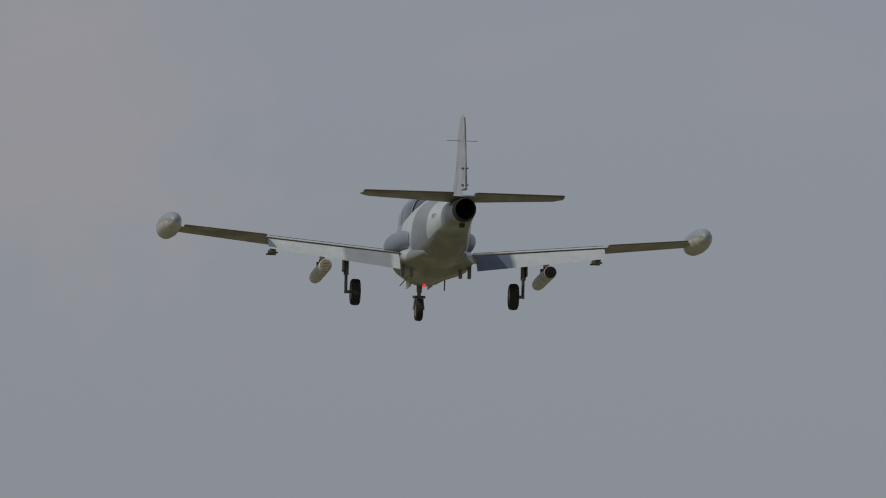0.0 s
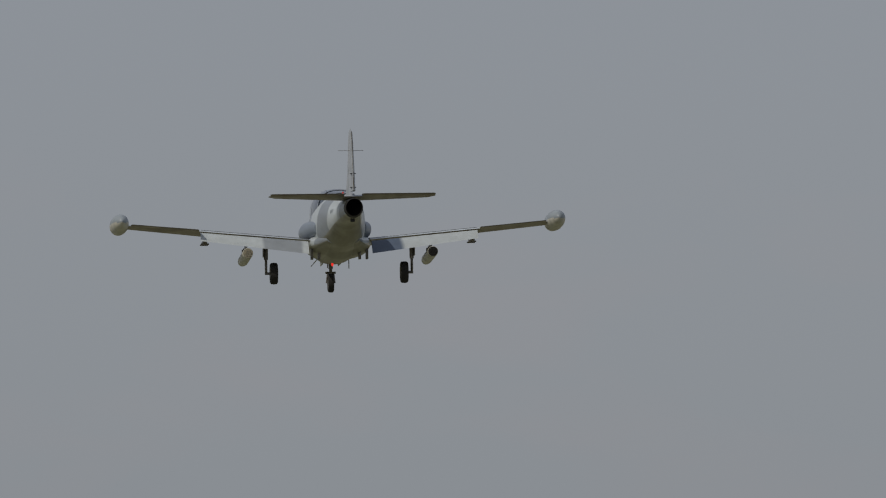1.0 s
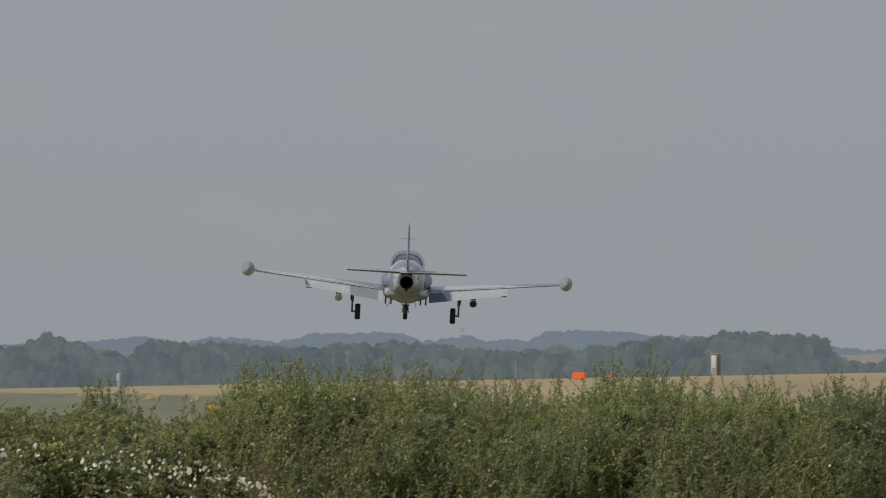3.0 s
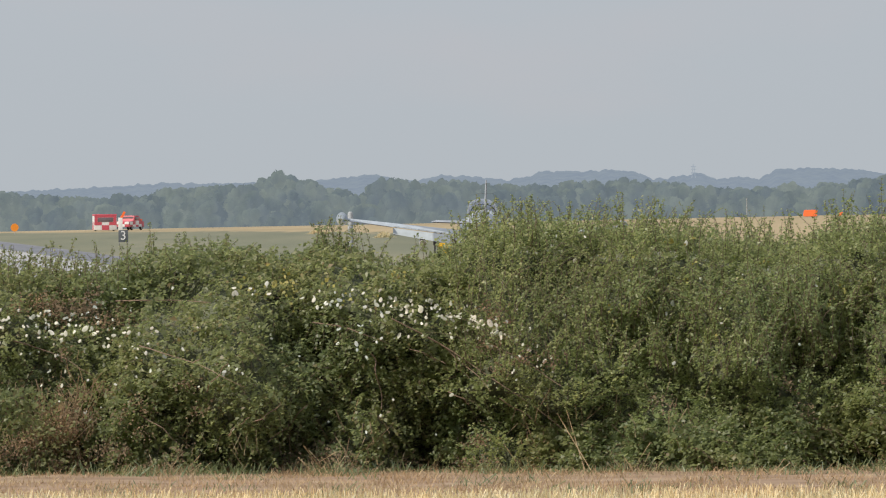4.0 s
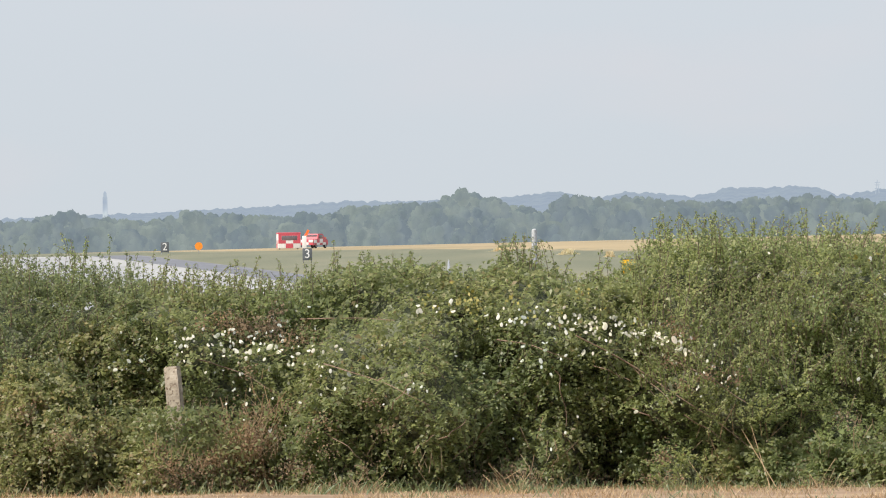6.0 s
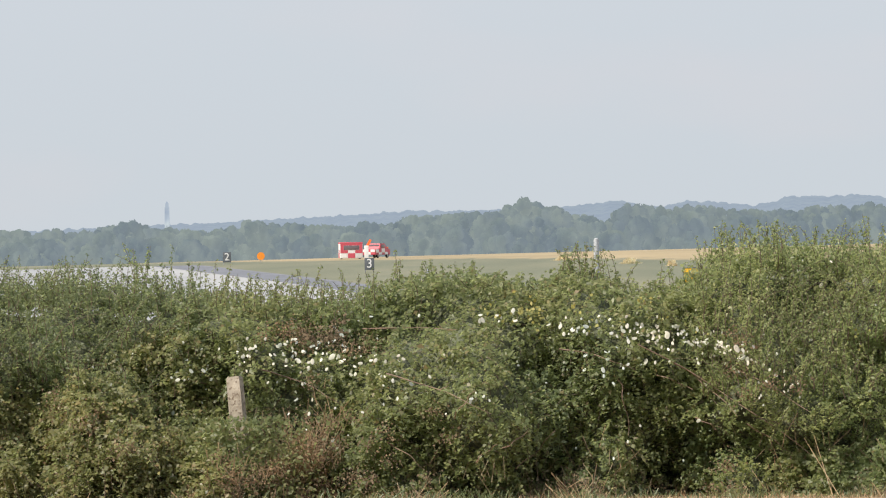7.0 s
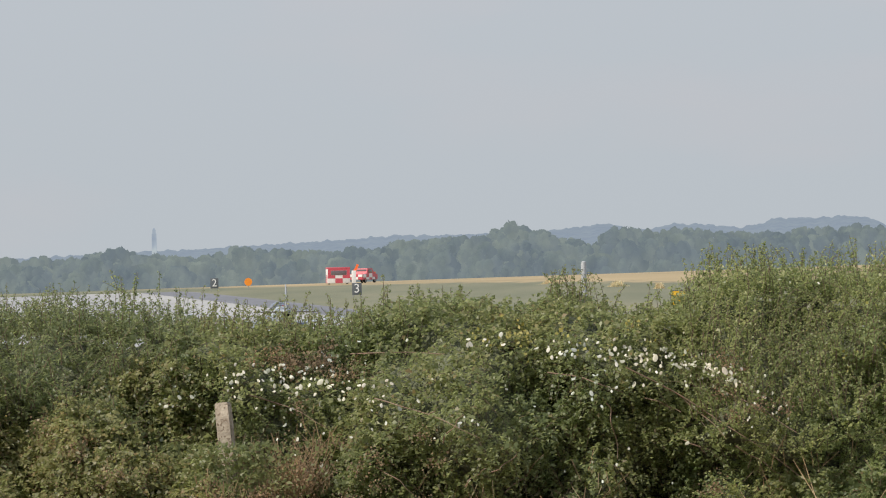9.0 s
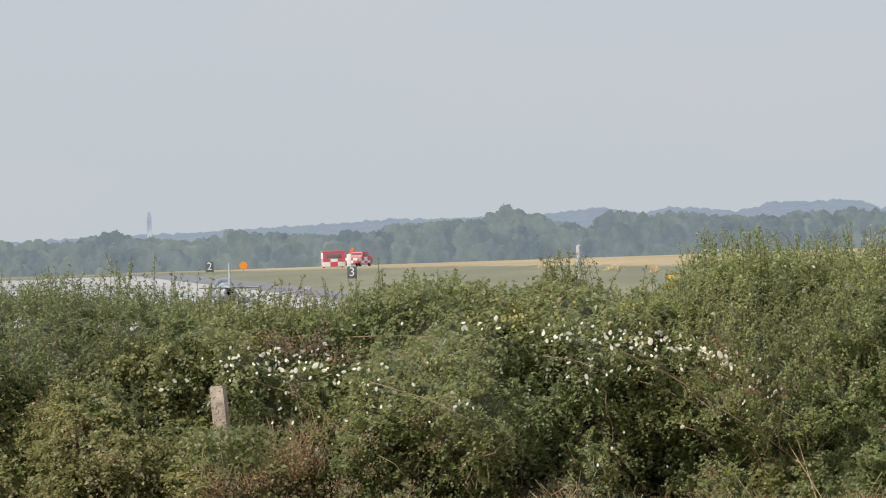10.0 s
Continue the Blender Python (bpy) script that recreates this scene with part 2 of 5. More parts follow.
def oval(y, w, top, bot, n=24, power=2.3, cx=0.0):
    """A fuselage section across y."""
    zc, h = (top + bot) / 2, (top - bot) / 2
    r = []
    for i in range(n):
        a = 2 * math.pi * i / n
        c, s = math.cos(a), math.sin(a)
        r.append((cx + w * math.copysign(abs(c) ** (2 / power), c), y, zc + h * math.copysign(abs(s) ** (2 / power), s)))
    return r


def blade(stations, n=9):
    """Rings of an aerofoil along a span. Station: (origin, leading point, trailing point, thickness share, up vector)."""
    rings = []
    for lead, trail, thick, up in stations:
        lead, trail, up = Vector(lead), Vector(trail), Vector(up).normalized()
        chord = (lead - trail).length
        fr = [(1 - math.cos(math.pi * i / (n - 1))) / 2 for i in range(n)]
        prof = [2.6 * thick * (0.2969 * math.sqrt(f) - 0.126 * f - 0.3516 * f * f + 0.2843 * f ** 3 - 0.098 * f ** 4) * 1.9 for f in fr]
        upper = [lead.lerp(trail, f) + up * chord * p for f, p in zip(fr, prof)]
        lower = [lead.lerp(trail, f) - up * chord * p * 0.8 for f, p in list(zip(fr, prof))[-2:0:-1]]
        rings.append(upper + lower)
    return rings


# ---------------------------------------------------------------- the jet
def lerp(a, b, f):
    return a + (b - a) * f


def wheel_part(name, parent, centre, r, w, label):
    x, y, z = centre
    bm = bmesh.new()
    prof = [(-w / 2, r * 0.66), (-w / 2, r * 0.86), (-w * 0.36, r * 0.97), (0, r), (w * 0.36, r * 0.97), (w / 2, r * 0.86), (w / 2, r * 0.66)]
    n = 28
    rings = [[(x + px, y + pr * math.cos(2 * math.pi * i / n), z + pr * math.sin(2 * math.pi * i / n)) for i in range(n)] for px, pr in prof]
    loft(bm, rings, False)
    tyre = part(name, bm, M_TYRE, parent, label)
    bm = bmesh.new()
    prof = [(-w * 0.42, r * 0.12), (-w * 0.30, r * 0.5), (-w * 0.46, r * 0.67), (w * 0.46, r * 0.67), (w * 0.30, r * 0.5), (w * 0.42, r * 0.12)]
    rings = [[(x + px, y + pr * math.cos(2 * math.pi * i / n), z + pr * math.sin(2 * math.pi * i / n)) for i in range(n)] for px, pr in prof]
    loft(bm, rings, True)
    part("rim", bm, M_RIM, tyre)
    return tyre


def wing_side(jet, s):
    """One wing with its flap, aileron, tip tank, pylons and main leg; s = 1 to starboard, -1 to port."""
    def lead(x):
        f = (x - 0.55) / 4.65
        return Vector((s * x, lerp(1.28, 0.72, f), lerp(-0.66, -0.24, f)))

    def trail(x):
        f = (x - 0.55) / 4.65
        return Vector((s * x, lerp(-1.12, -0.55, f), lerp(-0.70, -0.25, f)))

    def hinge(x):
        return lead(x).lerp(trail(x), 0.77)
    up = (-s * 0.09, 0, 1)
    bm = bmesh.new()
    xs = [0.45, 1.2, 2.2, 3.2, 3.43, 4.2, 5.0, 5.2]
    rings = blade([(lead(x), hinge(x), lerp(0.12, 0.11, x / 5.2), up) for x in xs], 11)
    loft(bm, rings)
    bmesh.ops.recalc_face_normals(bm, faces=bm.faces[:])
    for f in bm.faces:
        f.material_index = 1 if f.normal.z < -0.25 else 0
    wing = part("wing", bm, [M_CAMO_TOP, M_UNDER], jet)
    # flap, hanging well down
    bm = bmesh.new()
    st = []
    for x in (0.78, 1.6, 2.5, 3.42):
        h = hinge(x) + Vector((0, -0.03, -0.03))
        c = lerp(0.52, 0.34, (x - 0.7) / 2.7)
        a = radians(41)
        st.append((h, h + Vector((0, -c * math.cos(a), -c * math.sin(a))), 0.09, (-s * 0.09, -math.sin(a), math.cos(a))))
    loft(bm, blade(st, 7))
    part("flap", bm, M_FLAP, wing, "lowered pale grey landing flap with a slate band")
    # dark tubes that paint the shadow in the gap ahead of the flap
    bm = bmesh.new()
    for i in range(12):
        xa, xb = lerp(0.72, 3.40, i / 12), lerp(0.72, 3.40, (i + 1) / 12)
        a, b = hinge(xa) + Vector((0, -0.05, 0.035)), hinge(xb) + Vector((0, -0.05, 0.035))
        tube(bm, a, b, 0.005, n=6)
    part("flap_gap_shade", bm, M_GAP, wing)
    bm = bmesh.new()
    st = []
    for x in (3.46, 4.3, 5.12):
        h = hinge(x) + Vector((0, -0.015, 0))
        t = trail(x) + Vector((0, 0.0, 0.018))
        st.append((h, t, 0.13, up))
    loft(bm, blade(st, 7))
    bmesh.ops.recalc_face_normals(bm, faces=bm.faces[:])
    for f in bm.faces:
        f.material_index = 1 if f.normal.z < -0.1 else 0
    part("aileron", bm, [M_CAMO_TOP, M_UNDER], wing)
    # thin dark tube painting the shade on the aileron's rear edge
    bm = bmesh.new()
    tube(bm, trail(3.48) + Vector((0, 0.0, 0.018)), trail(5.1) + Vector((0, 0.0, 0.018)), 0.011, 0.009, 8)
    part("edge_shade_strip", bm, M_EDGE_SHADE, wing)
    # tip tank
    bm = bmesh.new()
    prof = [(1.45, 0.02), (1.38, 0.08), (1.15, 0.155), (0.75, 0.205), (0.2, 0.225), (-0.35, 0.215), (-0.75, 0.185), (-1.0, 0.12), (-1.1, 0.05), (-1.12, 0.01)]
    n = 20
    rings = [[(s * 5.385 + r * math.cos(2 * math.pi * i / n), y, -0.20 + r * 1.08 * math.sin(2 * math.pi * i / n)) for i in range(n)] for y, r in prof]
    loft(bm, rings)
    bmesh.ops.recalc_face_normals(bm, faces=bm.faces[:])
    for f in bm.faces:
        f.material_index = 1 if f.calc_center_median().z < -0.22 else 0
    part("tip_tank", bm, [M_TANK, M_POD], jet, "pale grey wing-tip fuel tank")
    # inner pylon with a pod
    px = 2.28
    bm = bmesh.new()
    loft(bm, blade([((s * px, 0.45, -0.62), (s * px, -0.62, -0.64), 0.05, (1, 0, 0)), ((s * px, 0.35, -0.86), (s * px, -0.55, -0.86), 0.05, (1, 0, 0))], 7))
    for yy in (0.15, -0.35):
        box(bm, s * px - 0.09, s * px + 0.09, yy - 0.02, yy + 0.02, -0.93, -0.84, 0.006)
    part("pylon", bm, M_STEEL, wing)
    bm = bmesh.new()
    prof = [(-0.82, 0.115), (-0.80, 0.128), (-0.6, 0.13), (1.05, 0.13), (1.30, 0.115), (1.43, 0.07), (1.48, 0.02)]
    tilt = math.tan(radians(2.0))
    rings = [[(s * px + r * math.cos(2 * math.pi * i / n) - s * 0.0, y, -0.99 - (y + 0.8) * tilt + r * math.sin(2 * math.pi * i / n)) for i in range(n)] for y, r in prof]
    loft(bm, rings)
    pod = part("pod", bm, M_POD, wing, "cream-painted cylindrical pod")
    bm = bmesh.new()
    tube(bm, (s * px, -0.815, -0.99), (s * px, -0.835, -0.99), 0.12, 0.118, 18)
    for k in range(7):
        a = k * math.pi / 3
        r = 0 if k == 6 else 0.062
        tube(bm, (s * px + r * math.cos(a), -0.83, -0.99 + r * math.sin(a)), (s * px + r * math.cos(a), -0.85, -0.99 + r * math.sin(a)), 0.022, 0.02, 8)
    part("end_plate", bm, M_PODFACE if s < 0 else M_PIPE, pod)
    # outer pylon with an empty rack
    px = 3.30
    bm = bmesh.new()
    loft(bm, blade([((s * px, 0.35, -0.48), (s * px, -0.45, -0.50), 0.06, (1, 0, 0)), ((s * px, 0.30, -0.66), (s * px, -0.40, -0.64), 0.04, (1, 0, 0))], 7))
    box(bm, s * px - 0.05, s * px + 0.05, -0.42, 0.32, -0.71, -0.63, 0.012)
    for yy in (-0.25, 0.12):
        box(bm, s * px - 0.10, s * px + 0.10, yy - 0.03, yy + 0.03, -0.735, -0.70, 0.01)
    part("outer_pylon", bm, M_STEEL, wing, "dark grey empty stores rack")
    # main leg
    bm = bmesh.new()
    tube(bm, (s * 1.80, -0.22, -0.60), (s * 1.80, -0.22, -1.12), 0.055, 0.052, 12)
    tube(bm, (s * 1.80, -0.22, -1.10), (s * 1.80, -0.22, -1.47), 0.032, 0.032, 10)
    tube(bm, (s * 1.83, -0.22, -1.46), (s * 1.60, -0.22, -1.46), 0.035, 0.03, 10)
    tube(bm, (s * 1.80, -0.16, -0.72), (s * 1.55, -0.02, -0.64), 0.025, 0.025, 8)
    tube(bm, (s * 1.80, -0.31, -1.12), (s * 1.80, -0.36, -1.29), 0.016, 0.016, 6)
    tube(bm, (s * 1.80, -0.36, -1.29), (s * 1.80, -0.25, -1.44), 0.016, 0.016, 6)
    leg = part("main_leg", bm, M_STEEL, jet)
    bm = bmesh.new()
    box(bm, s * 1.86 - 0.012, s * 1.86 + 0.012, -0.38, -0.06, -1.05, -0.62, 0.004)
    part("leg_door", bm, M_STEEL, leg)
    wheel_part("main_wheel", jet, (s * 1.61, -0.22, -1.46), 0.27, 0.185, "black rubber tyre on an alloy rim")
    # dark door rods under the wing root
    for dx in (0.50, 0.68):
        bm = bmesh.new()
        box(bm, s * dx - 0.03, s * dx + 0.03, -0.5, -0.32, -1.14, -0.80, 0.01)
        part("door_link", bm, M_STEEL, jet)
    # intake
    bm = bmesh.new()
    rings = [oval(y, w, t, b, 20, 2.2, s * cx) for y, w, t, b, cx in (
        (1.75, 0.15, -0.20, -0.50, 0.67), (1.6, 0.19, -0.15, -0.54, 0.67), (0.9, 0.22, -0.13, -0.58, 0.65), (0.2, 0.22, -0.15, -0.6, 0.62),
        (-0.4, 0.20, -0.2, -0.58, 0.60), (-0.9, 0.12, -0.25, -0.55, 0.52))]
    loft(bm, rings)
    part("air_intake", bm, M_SLATE, jet, "slate-grey rounded air intake")


def build_jet():
    jet = thing("jet_trainer", "grey camouflaged straight-wing jet aircraft landing, wheels and flaps down", "aircraft")
    bm = bmesh.new()
    sec = [(4.35, 0.03, -0.30, -0.36), (4.25, 0.13, -0.20, -0.46), (3.9, 0.27, -0.06, -0.60), (3.3, 0.43, 0.08, -0.82), (2.6, 0.56, 0.20, -1.0),
           (1.8, 0.64, 0.36, -1.12), (0.6, 0.66, 0.42, -1.15), (-0.5, 0.64, 0.42, -1.09), (-1.2, 0.59, 0.41, -1.0), (-2.2, 0.49, 0.31, -0.83),
           (-3.2, 0.38, 0.20, -0.62), (-4.2, 0.295, 0.06, -0.50), (-4.9, 0.245, 0.03, -0.455), (-5.32, 0.215, 0.005, -0.435)]
    loft(bm, [oval(y, w, t, b, 32, 2.25) for y, w, t, b in sec])
    bmesh.ops.recalc_face_normals(bm, faces=bm.faces[:])
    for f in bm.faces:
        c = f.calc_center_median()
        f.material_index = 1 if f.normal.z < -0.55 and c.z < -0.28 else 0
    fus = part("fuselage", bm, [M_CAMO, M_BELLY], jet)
    bm = bmesh.new()
    loft(bm, [oval(y, w, t, b, 28, 2.2) for y, w, t, b in ((1.75, 0.35, -0.62, -0.98), (1.45, 0.66, -0.50, -1.06), (0.6, 0.80, -0.46, -1.08), (-0.4, 0.78, -0.46, -1.04), (-1.0, 0.62, -0.52, -0.98), (-1.8, 0.40, -0.6, -0.86))])
    bmesh.ops.recalc_face_normals(bm, faces=bm.faces[:])
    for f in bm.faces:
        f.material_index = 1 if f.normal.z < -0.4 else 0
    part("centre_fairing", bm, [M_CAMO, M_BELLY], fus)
    # jet pipe: rim, and a shallow bore with its depth painted dark
    bm = bmesh.new()
    n = 28
    def ring(y, r):
        return [(r * math.cos(2 * math.pi * i / n), y, -0.215 + r * 1.03 * math.sin(2 * math.pi * i / n)) for i in range(n)]
    loft(bm, [ring(-5.14, 0.234), ring(-5.30, 0.226), ring(-5.44, 0.212), ring(-5.45, 0.20), ring(-5.40, 0.195), ring(-5.335, 0.19)], False)
    pipe = part("jet_pipe", bm, M_PIPE, fus, "sooty black jet pipe")
    bm = bmesh.new()
    loft(bm, [ring(-5.43, 0.197), ring(-5.36, 0.196), ring(-5.34, 0.02)], True)
    bmesh.ops.delete(bm, geom=[f for f in bm.faces if len(f.verts) > 4 and f.calc_center_median().y < -5.4], context="FACES_ONLY")
    part("bore", bm, M_BORE, fus)
    # canopy
    bm = bmesh.new()
    cs = [(2.75, 0.10, 0.22, 0.02), (2.45, 0.40, 0.40, 0.0), (2.1, 0.52, 0.55, 0.0), (1.6, 0.575, 0.64, 0.0), (0.9, 0.59, 0.67, 0.0), (0.2, 0.575, 0.645, 0.0), (-0.5, 0.51, 0.57, 0.0), (-1.2, 0.30, 0.45, 0.1)]
    loft(bm, [oval(y, w, t, b - 0.4, 24, 2.4) for y, w, t, b in cs])
    can = part("canopy", bm, M_GLASS, jet, "dark glossy sliding canopy over two seats")
    for yy, w, t in ((1.9, 0.55, 0.60), (0.9, 0.595, 0.675), (-0.45, 0.52, 0.58)):
        bm = bmesh.new()
        loft(bm, [oval(yy - 0.035, w + 0.008, t + 0.008, -0.4, 24, 2.4), oval(yy + 0.035, w + 0.008, t + 0.008, -0.4, 24, 2.4)], False)
        part("canopy_frame", bm, M_CAMO, can)
    bm = bmesh.new()
    loft(bm, [oval(y, w, t, -0.3, 24, 2.4) for y, w, t in ((-0.40, 0.47, 0.44), (-1.0, 0.43, 0.43), (-1.7, 0.34, 0.38), (-2.6, 0.2, 0.30))])
    part("spine", bm, M_CAMO, fus)
    for s in (1, -1):
        wing_side(jet, s)
        bm = bmesh.new()
        st = [((s * 0.0, -3.95, 0.09), (s * 0.0, -4.95, 0.08), 0.16, (0, 0, 1)), ((s * 1.0, -4.2, 0.10), (s * 1.0, -4.98, 0.09), 0.16, (0, 0, 1)),
              ((s * 1.85, -4.42, 0.11), (s * 1.85, -5.0, 0.10), 0.17, (0, 0, 1)), ((s * 2.02, -4.6, 0.11), (s * 2.02, -4.98, 0.10), 0.08, (0, 0, 1))]
        loft(bm, blade(st, 9))
        bmesh.ops.recalc_face_normals(bm, faces=bm.faces[:])
        for f in bm.faces:
            f.material_index = 1 if f.normal.z < -0.1 else 0
        tp = part("tailplane", bm, [M_TAIL, M_UNDER], jet)
        bm = bmesh.new()
        st = [((s * 0.22, -4.965, 0.09), (s * 0.22, -5.34, 0.115), 0.24, (0, 0, 1)), ((s * 1.1, -4.99, 0.095), (s * 1.1, -5.30, 0.12), 0.24, (0, 0, 1)),
              ((s * 2.0, -4.99, 0.10), (s * 2.0, -5.22, 0.125), 0.22, (0, 0, 1))]
        loft(bm, blade(st, 7))
        bmesh.ops.recalc_face_normals(bm, faces=bm.faces[:])
        for f in bm.faces:
            f.material_index = 1 if f.normal.z < -0.05 else 0
        part("elevator", bm, [M_TAIL, M_UNDER], tp)
        # dark tube for the elevator's unlit rear edge
        bm = bmesh.new()
        tube(bm, (s * 0.24, -5.33, 0.115), (s * 1.98, -5.225, 0.125), 0.014, 0.011, 8)
        part("edge_shade_strip", bm, M_EDGE_SHADE, tp)
    # fin and rudder
    bm = bmesh.new()
    st = [((0, -3.1, 0.20), (0, -4.88, 0.05), 0.075, (1, 0, 0)), ((0, -3.8, 0.75), (0, -4.86, 0.75), 0.10, (1, 0, 0)), ((0, -4.05, 1.45), (0, -4.78, 1.45), 0.12, (1, 0, 0)),
          ((0, -4.25, 1.70), (0, -4.72, 1.70), 0.12, (1, 0, 0)), ((0, -4.52, 1.755), (0, -4.68, 1.755), 0.05, (1, 0, 0))]
    loft(bm, blade(st, 9))
    fin = part("fin", bm, M_TAIL, jet)
    bm = bmesh.new()
    st = [((0, -4.90, 0.20), (0, -5.42, 0.20), 0.26, (1, 0, 0)), ((0, -4.875, 0.75), (0, -5.28, 0.75), 0.26, (1, 0, 0)), ((0, -4.80, 1.45), (0, -5.05, 1.45), 0.30, (1, 0, 0)),
          ((0, -4.75, 1.66), (0, -4.93, 1.66), 0.32, (1, 0, 0))]
    loft(bm, blade(st, 7))
    rud = part("rudder", bm, M_TAIL, fin)
    # dark tubes for the rudder's unlit rear edge
    bm = bmesh.new()
    tube(bm, (0, -5.41, 0.22), (0, -5.04, 1.45), 0.013, 0.011, 8)
    tube(bm, (0, -5.04, 1.45), (0, -4.93, 1.66), 0.011, 0.009, 8)
    part("edge_shade_strip", bm, M_EDGE_SHADE, fin)
    for zz in (0.28, 0.62):
        bm = bmesh.new()
        box(bm, -0.07, 0.07, -5.33 + zz * 0.15, -5.20 + zz * 0.15, zz - 0.006, zz + 0.006, 0.002)
        part("rudder_hinge", bm, M_GAP, rud)
    bm = bmesh.new()
    tube(bm, (-0.31, -4.6, 1.22), (0.31, -4.6, 1.22), 0.0055, n=6)
    part("aerial_rod", bm, M_STEEL, fin)
    # tail bumper, aerials, belly fittings
    bm = bmesh.new()
    box(bm, -0.05, 0.05, -4.95, -4.80, -0.53, -0.44, 0.015)
    part("tail_bumper", bm, M_GAP, fus)
    bm = bmesh.new()
    tube(bm, (-0.42, 0.6, -1.0), (-0.66, 0.2, -1.27), 0.013, 0.01, 6)
    part("whip_aerial", bm, M_POD, fus, "thin white whip aerial")
    for x, y, h in ((0.33, 0.9, 0.16), (-0.15, 1.6, 0.10)):
        bm = bmesh.new()
        box(bm, x - 0.008, x + 0.008, y - 0.06, y + 0.06, -1.12 - h, -1.05, 0.003)
        part("blade_aerial", bm, M_STEEL, fus)
    bm = bmesh.new()
    tube(bm, (-0.06, 1.15, -1.12), (-0.06, 1.15, -1.2), 0.032, 0.022, 12)
    part("beacon", bm, M_BEACON, fus, "lit red anti-collision beacon")
    bm = bmesh.new()
    tube(bm, (0.05, -1.25, 0.40), (0.05, -1.25, 0.47), 0.03, 0.018, 12)
    part("upper_beacon", bm, M_RED_MARK, fus, "small unlit red beacon on the spine")
    # nose leg
    bm = bmesh.new()
    tube(bm, (0, 2.5, -0.7), (0, 2.56, -1.18), 0.06, 0.055, 12)
    tube(bm, (0, 2.56, -1.16), (0, 2.60, -1.36), 0.04, 0.04, 10)
    for sx in (-0.105, 0.105):
        tube(bm, (sx * 0.7, 2.6, -1.28), (sx, 2.6, -1.53), 0.02, 0.02, 8)
    tube(bm, (-0.13, 2.6, -1.27), (0.13, 2.6, -1.27), 0.028, 0.028, 8)
    tube(bm, (0, 2.45, -0.85), (0, 1.95, -0.86), 0.03, 0.03, 8)
    part("nose_leg", bm, M_STEEL, jet)
    wheel_part("nose_wheel", jet, (0, 2.6, -1.53), 0.235, 0.15, "small black nose wheel tyre")
    for s in (1, -1):
        bm = bmesh.new()
        box(bm, s * 0.22 - 0.01, s * 0.22 + 0.01, 2.2, 3.0, -1.08, -0.80, 0.004)
        part("nose_door", bm, M_BELLY, jet)
    # unreadable serial marks on the rear flanks
    for s in (1, -1):
        for k in range(3):
            bm = bmesh.new()
            y = -3.05 - k * 0.14
            wv = lerp(0.49, 0.38, (-y - 2.2) / 1.0) - 0.002
            box(bm, s * wv - 0.004, s * wv + 0.004, y - 0.035, y + 0.035, -0.20, -0.11, 0.0)
            part("serial_bar", bm, M_SLATE, fus)
    return jet


JET = build_jet()


# ---------------------------------------------------------------- ground
F = 19000.0          # one radian of view, in the unit that bearings are given in


def crest(u):
    return 2.17 - 0.00085 * np.clip(u, -1500, 1700)


def ground_z(x, y):
    """Height of the land: level field, a shallow dip with the runway, a low crest, falling land behind."""
    x, y = np.asarray(x, float), np.asarray(y, float)
    c = crest(x / np.maximum(y, 300.0) * F)
    d = np.interp(y, [-300, 85, 150, 300, 460, 600, 770], [1.96, 1.96, 2.8, 4.4, 5.2, 5.2, 3.95])
    far = 3.95 + (c + 0.1 - 3.95) * np.clip((y - 770) / 290, 0, 1)
    far = np.where(y > 1060, c + 0.1 - 0.1 * np.clip((y - 1060) / 190, 0, 1), far)
    far = np.where(y > 1250, c + (y - 1250) * 0.0036, far)
    return EYE - np.where(y > 770, far, d)


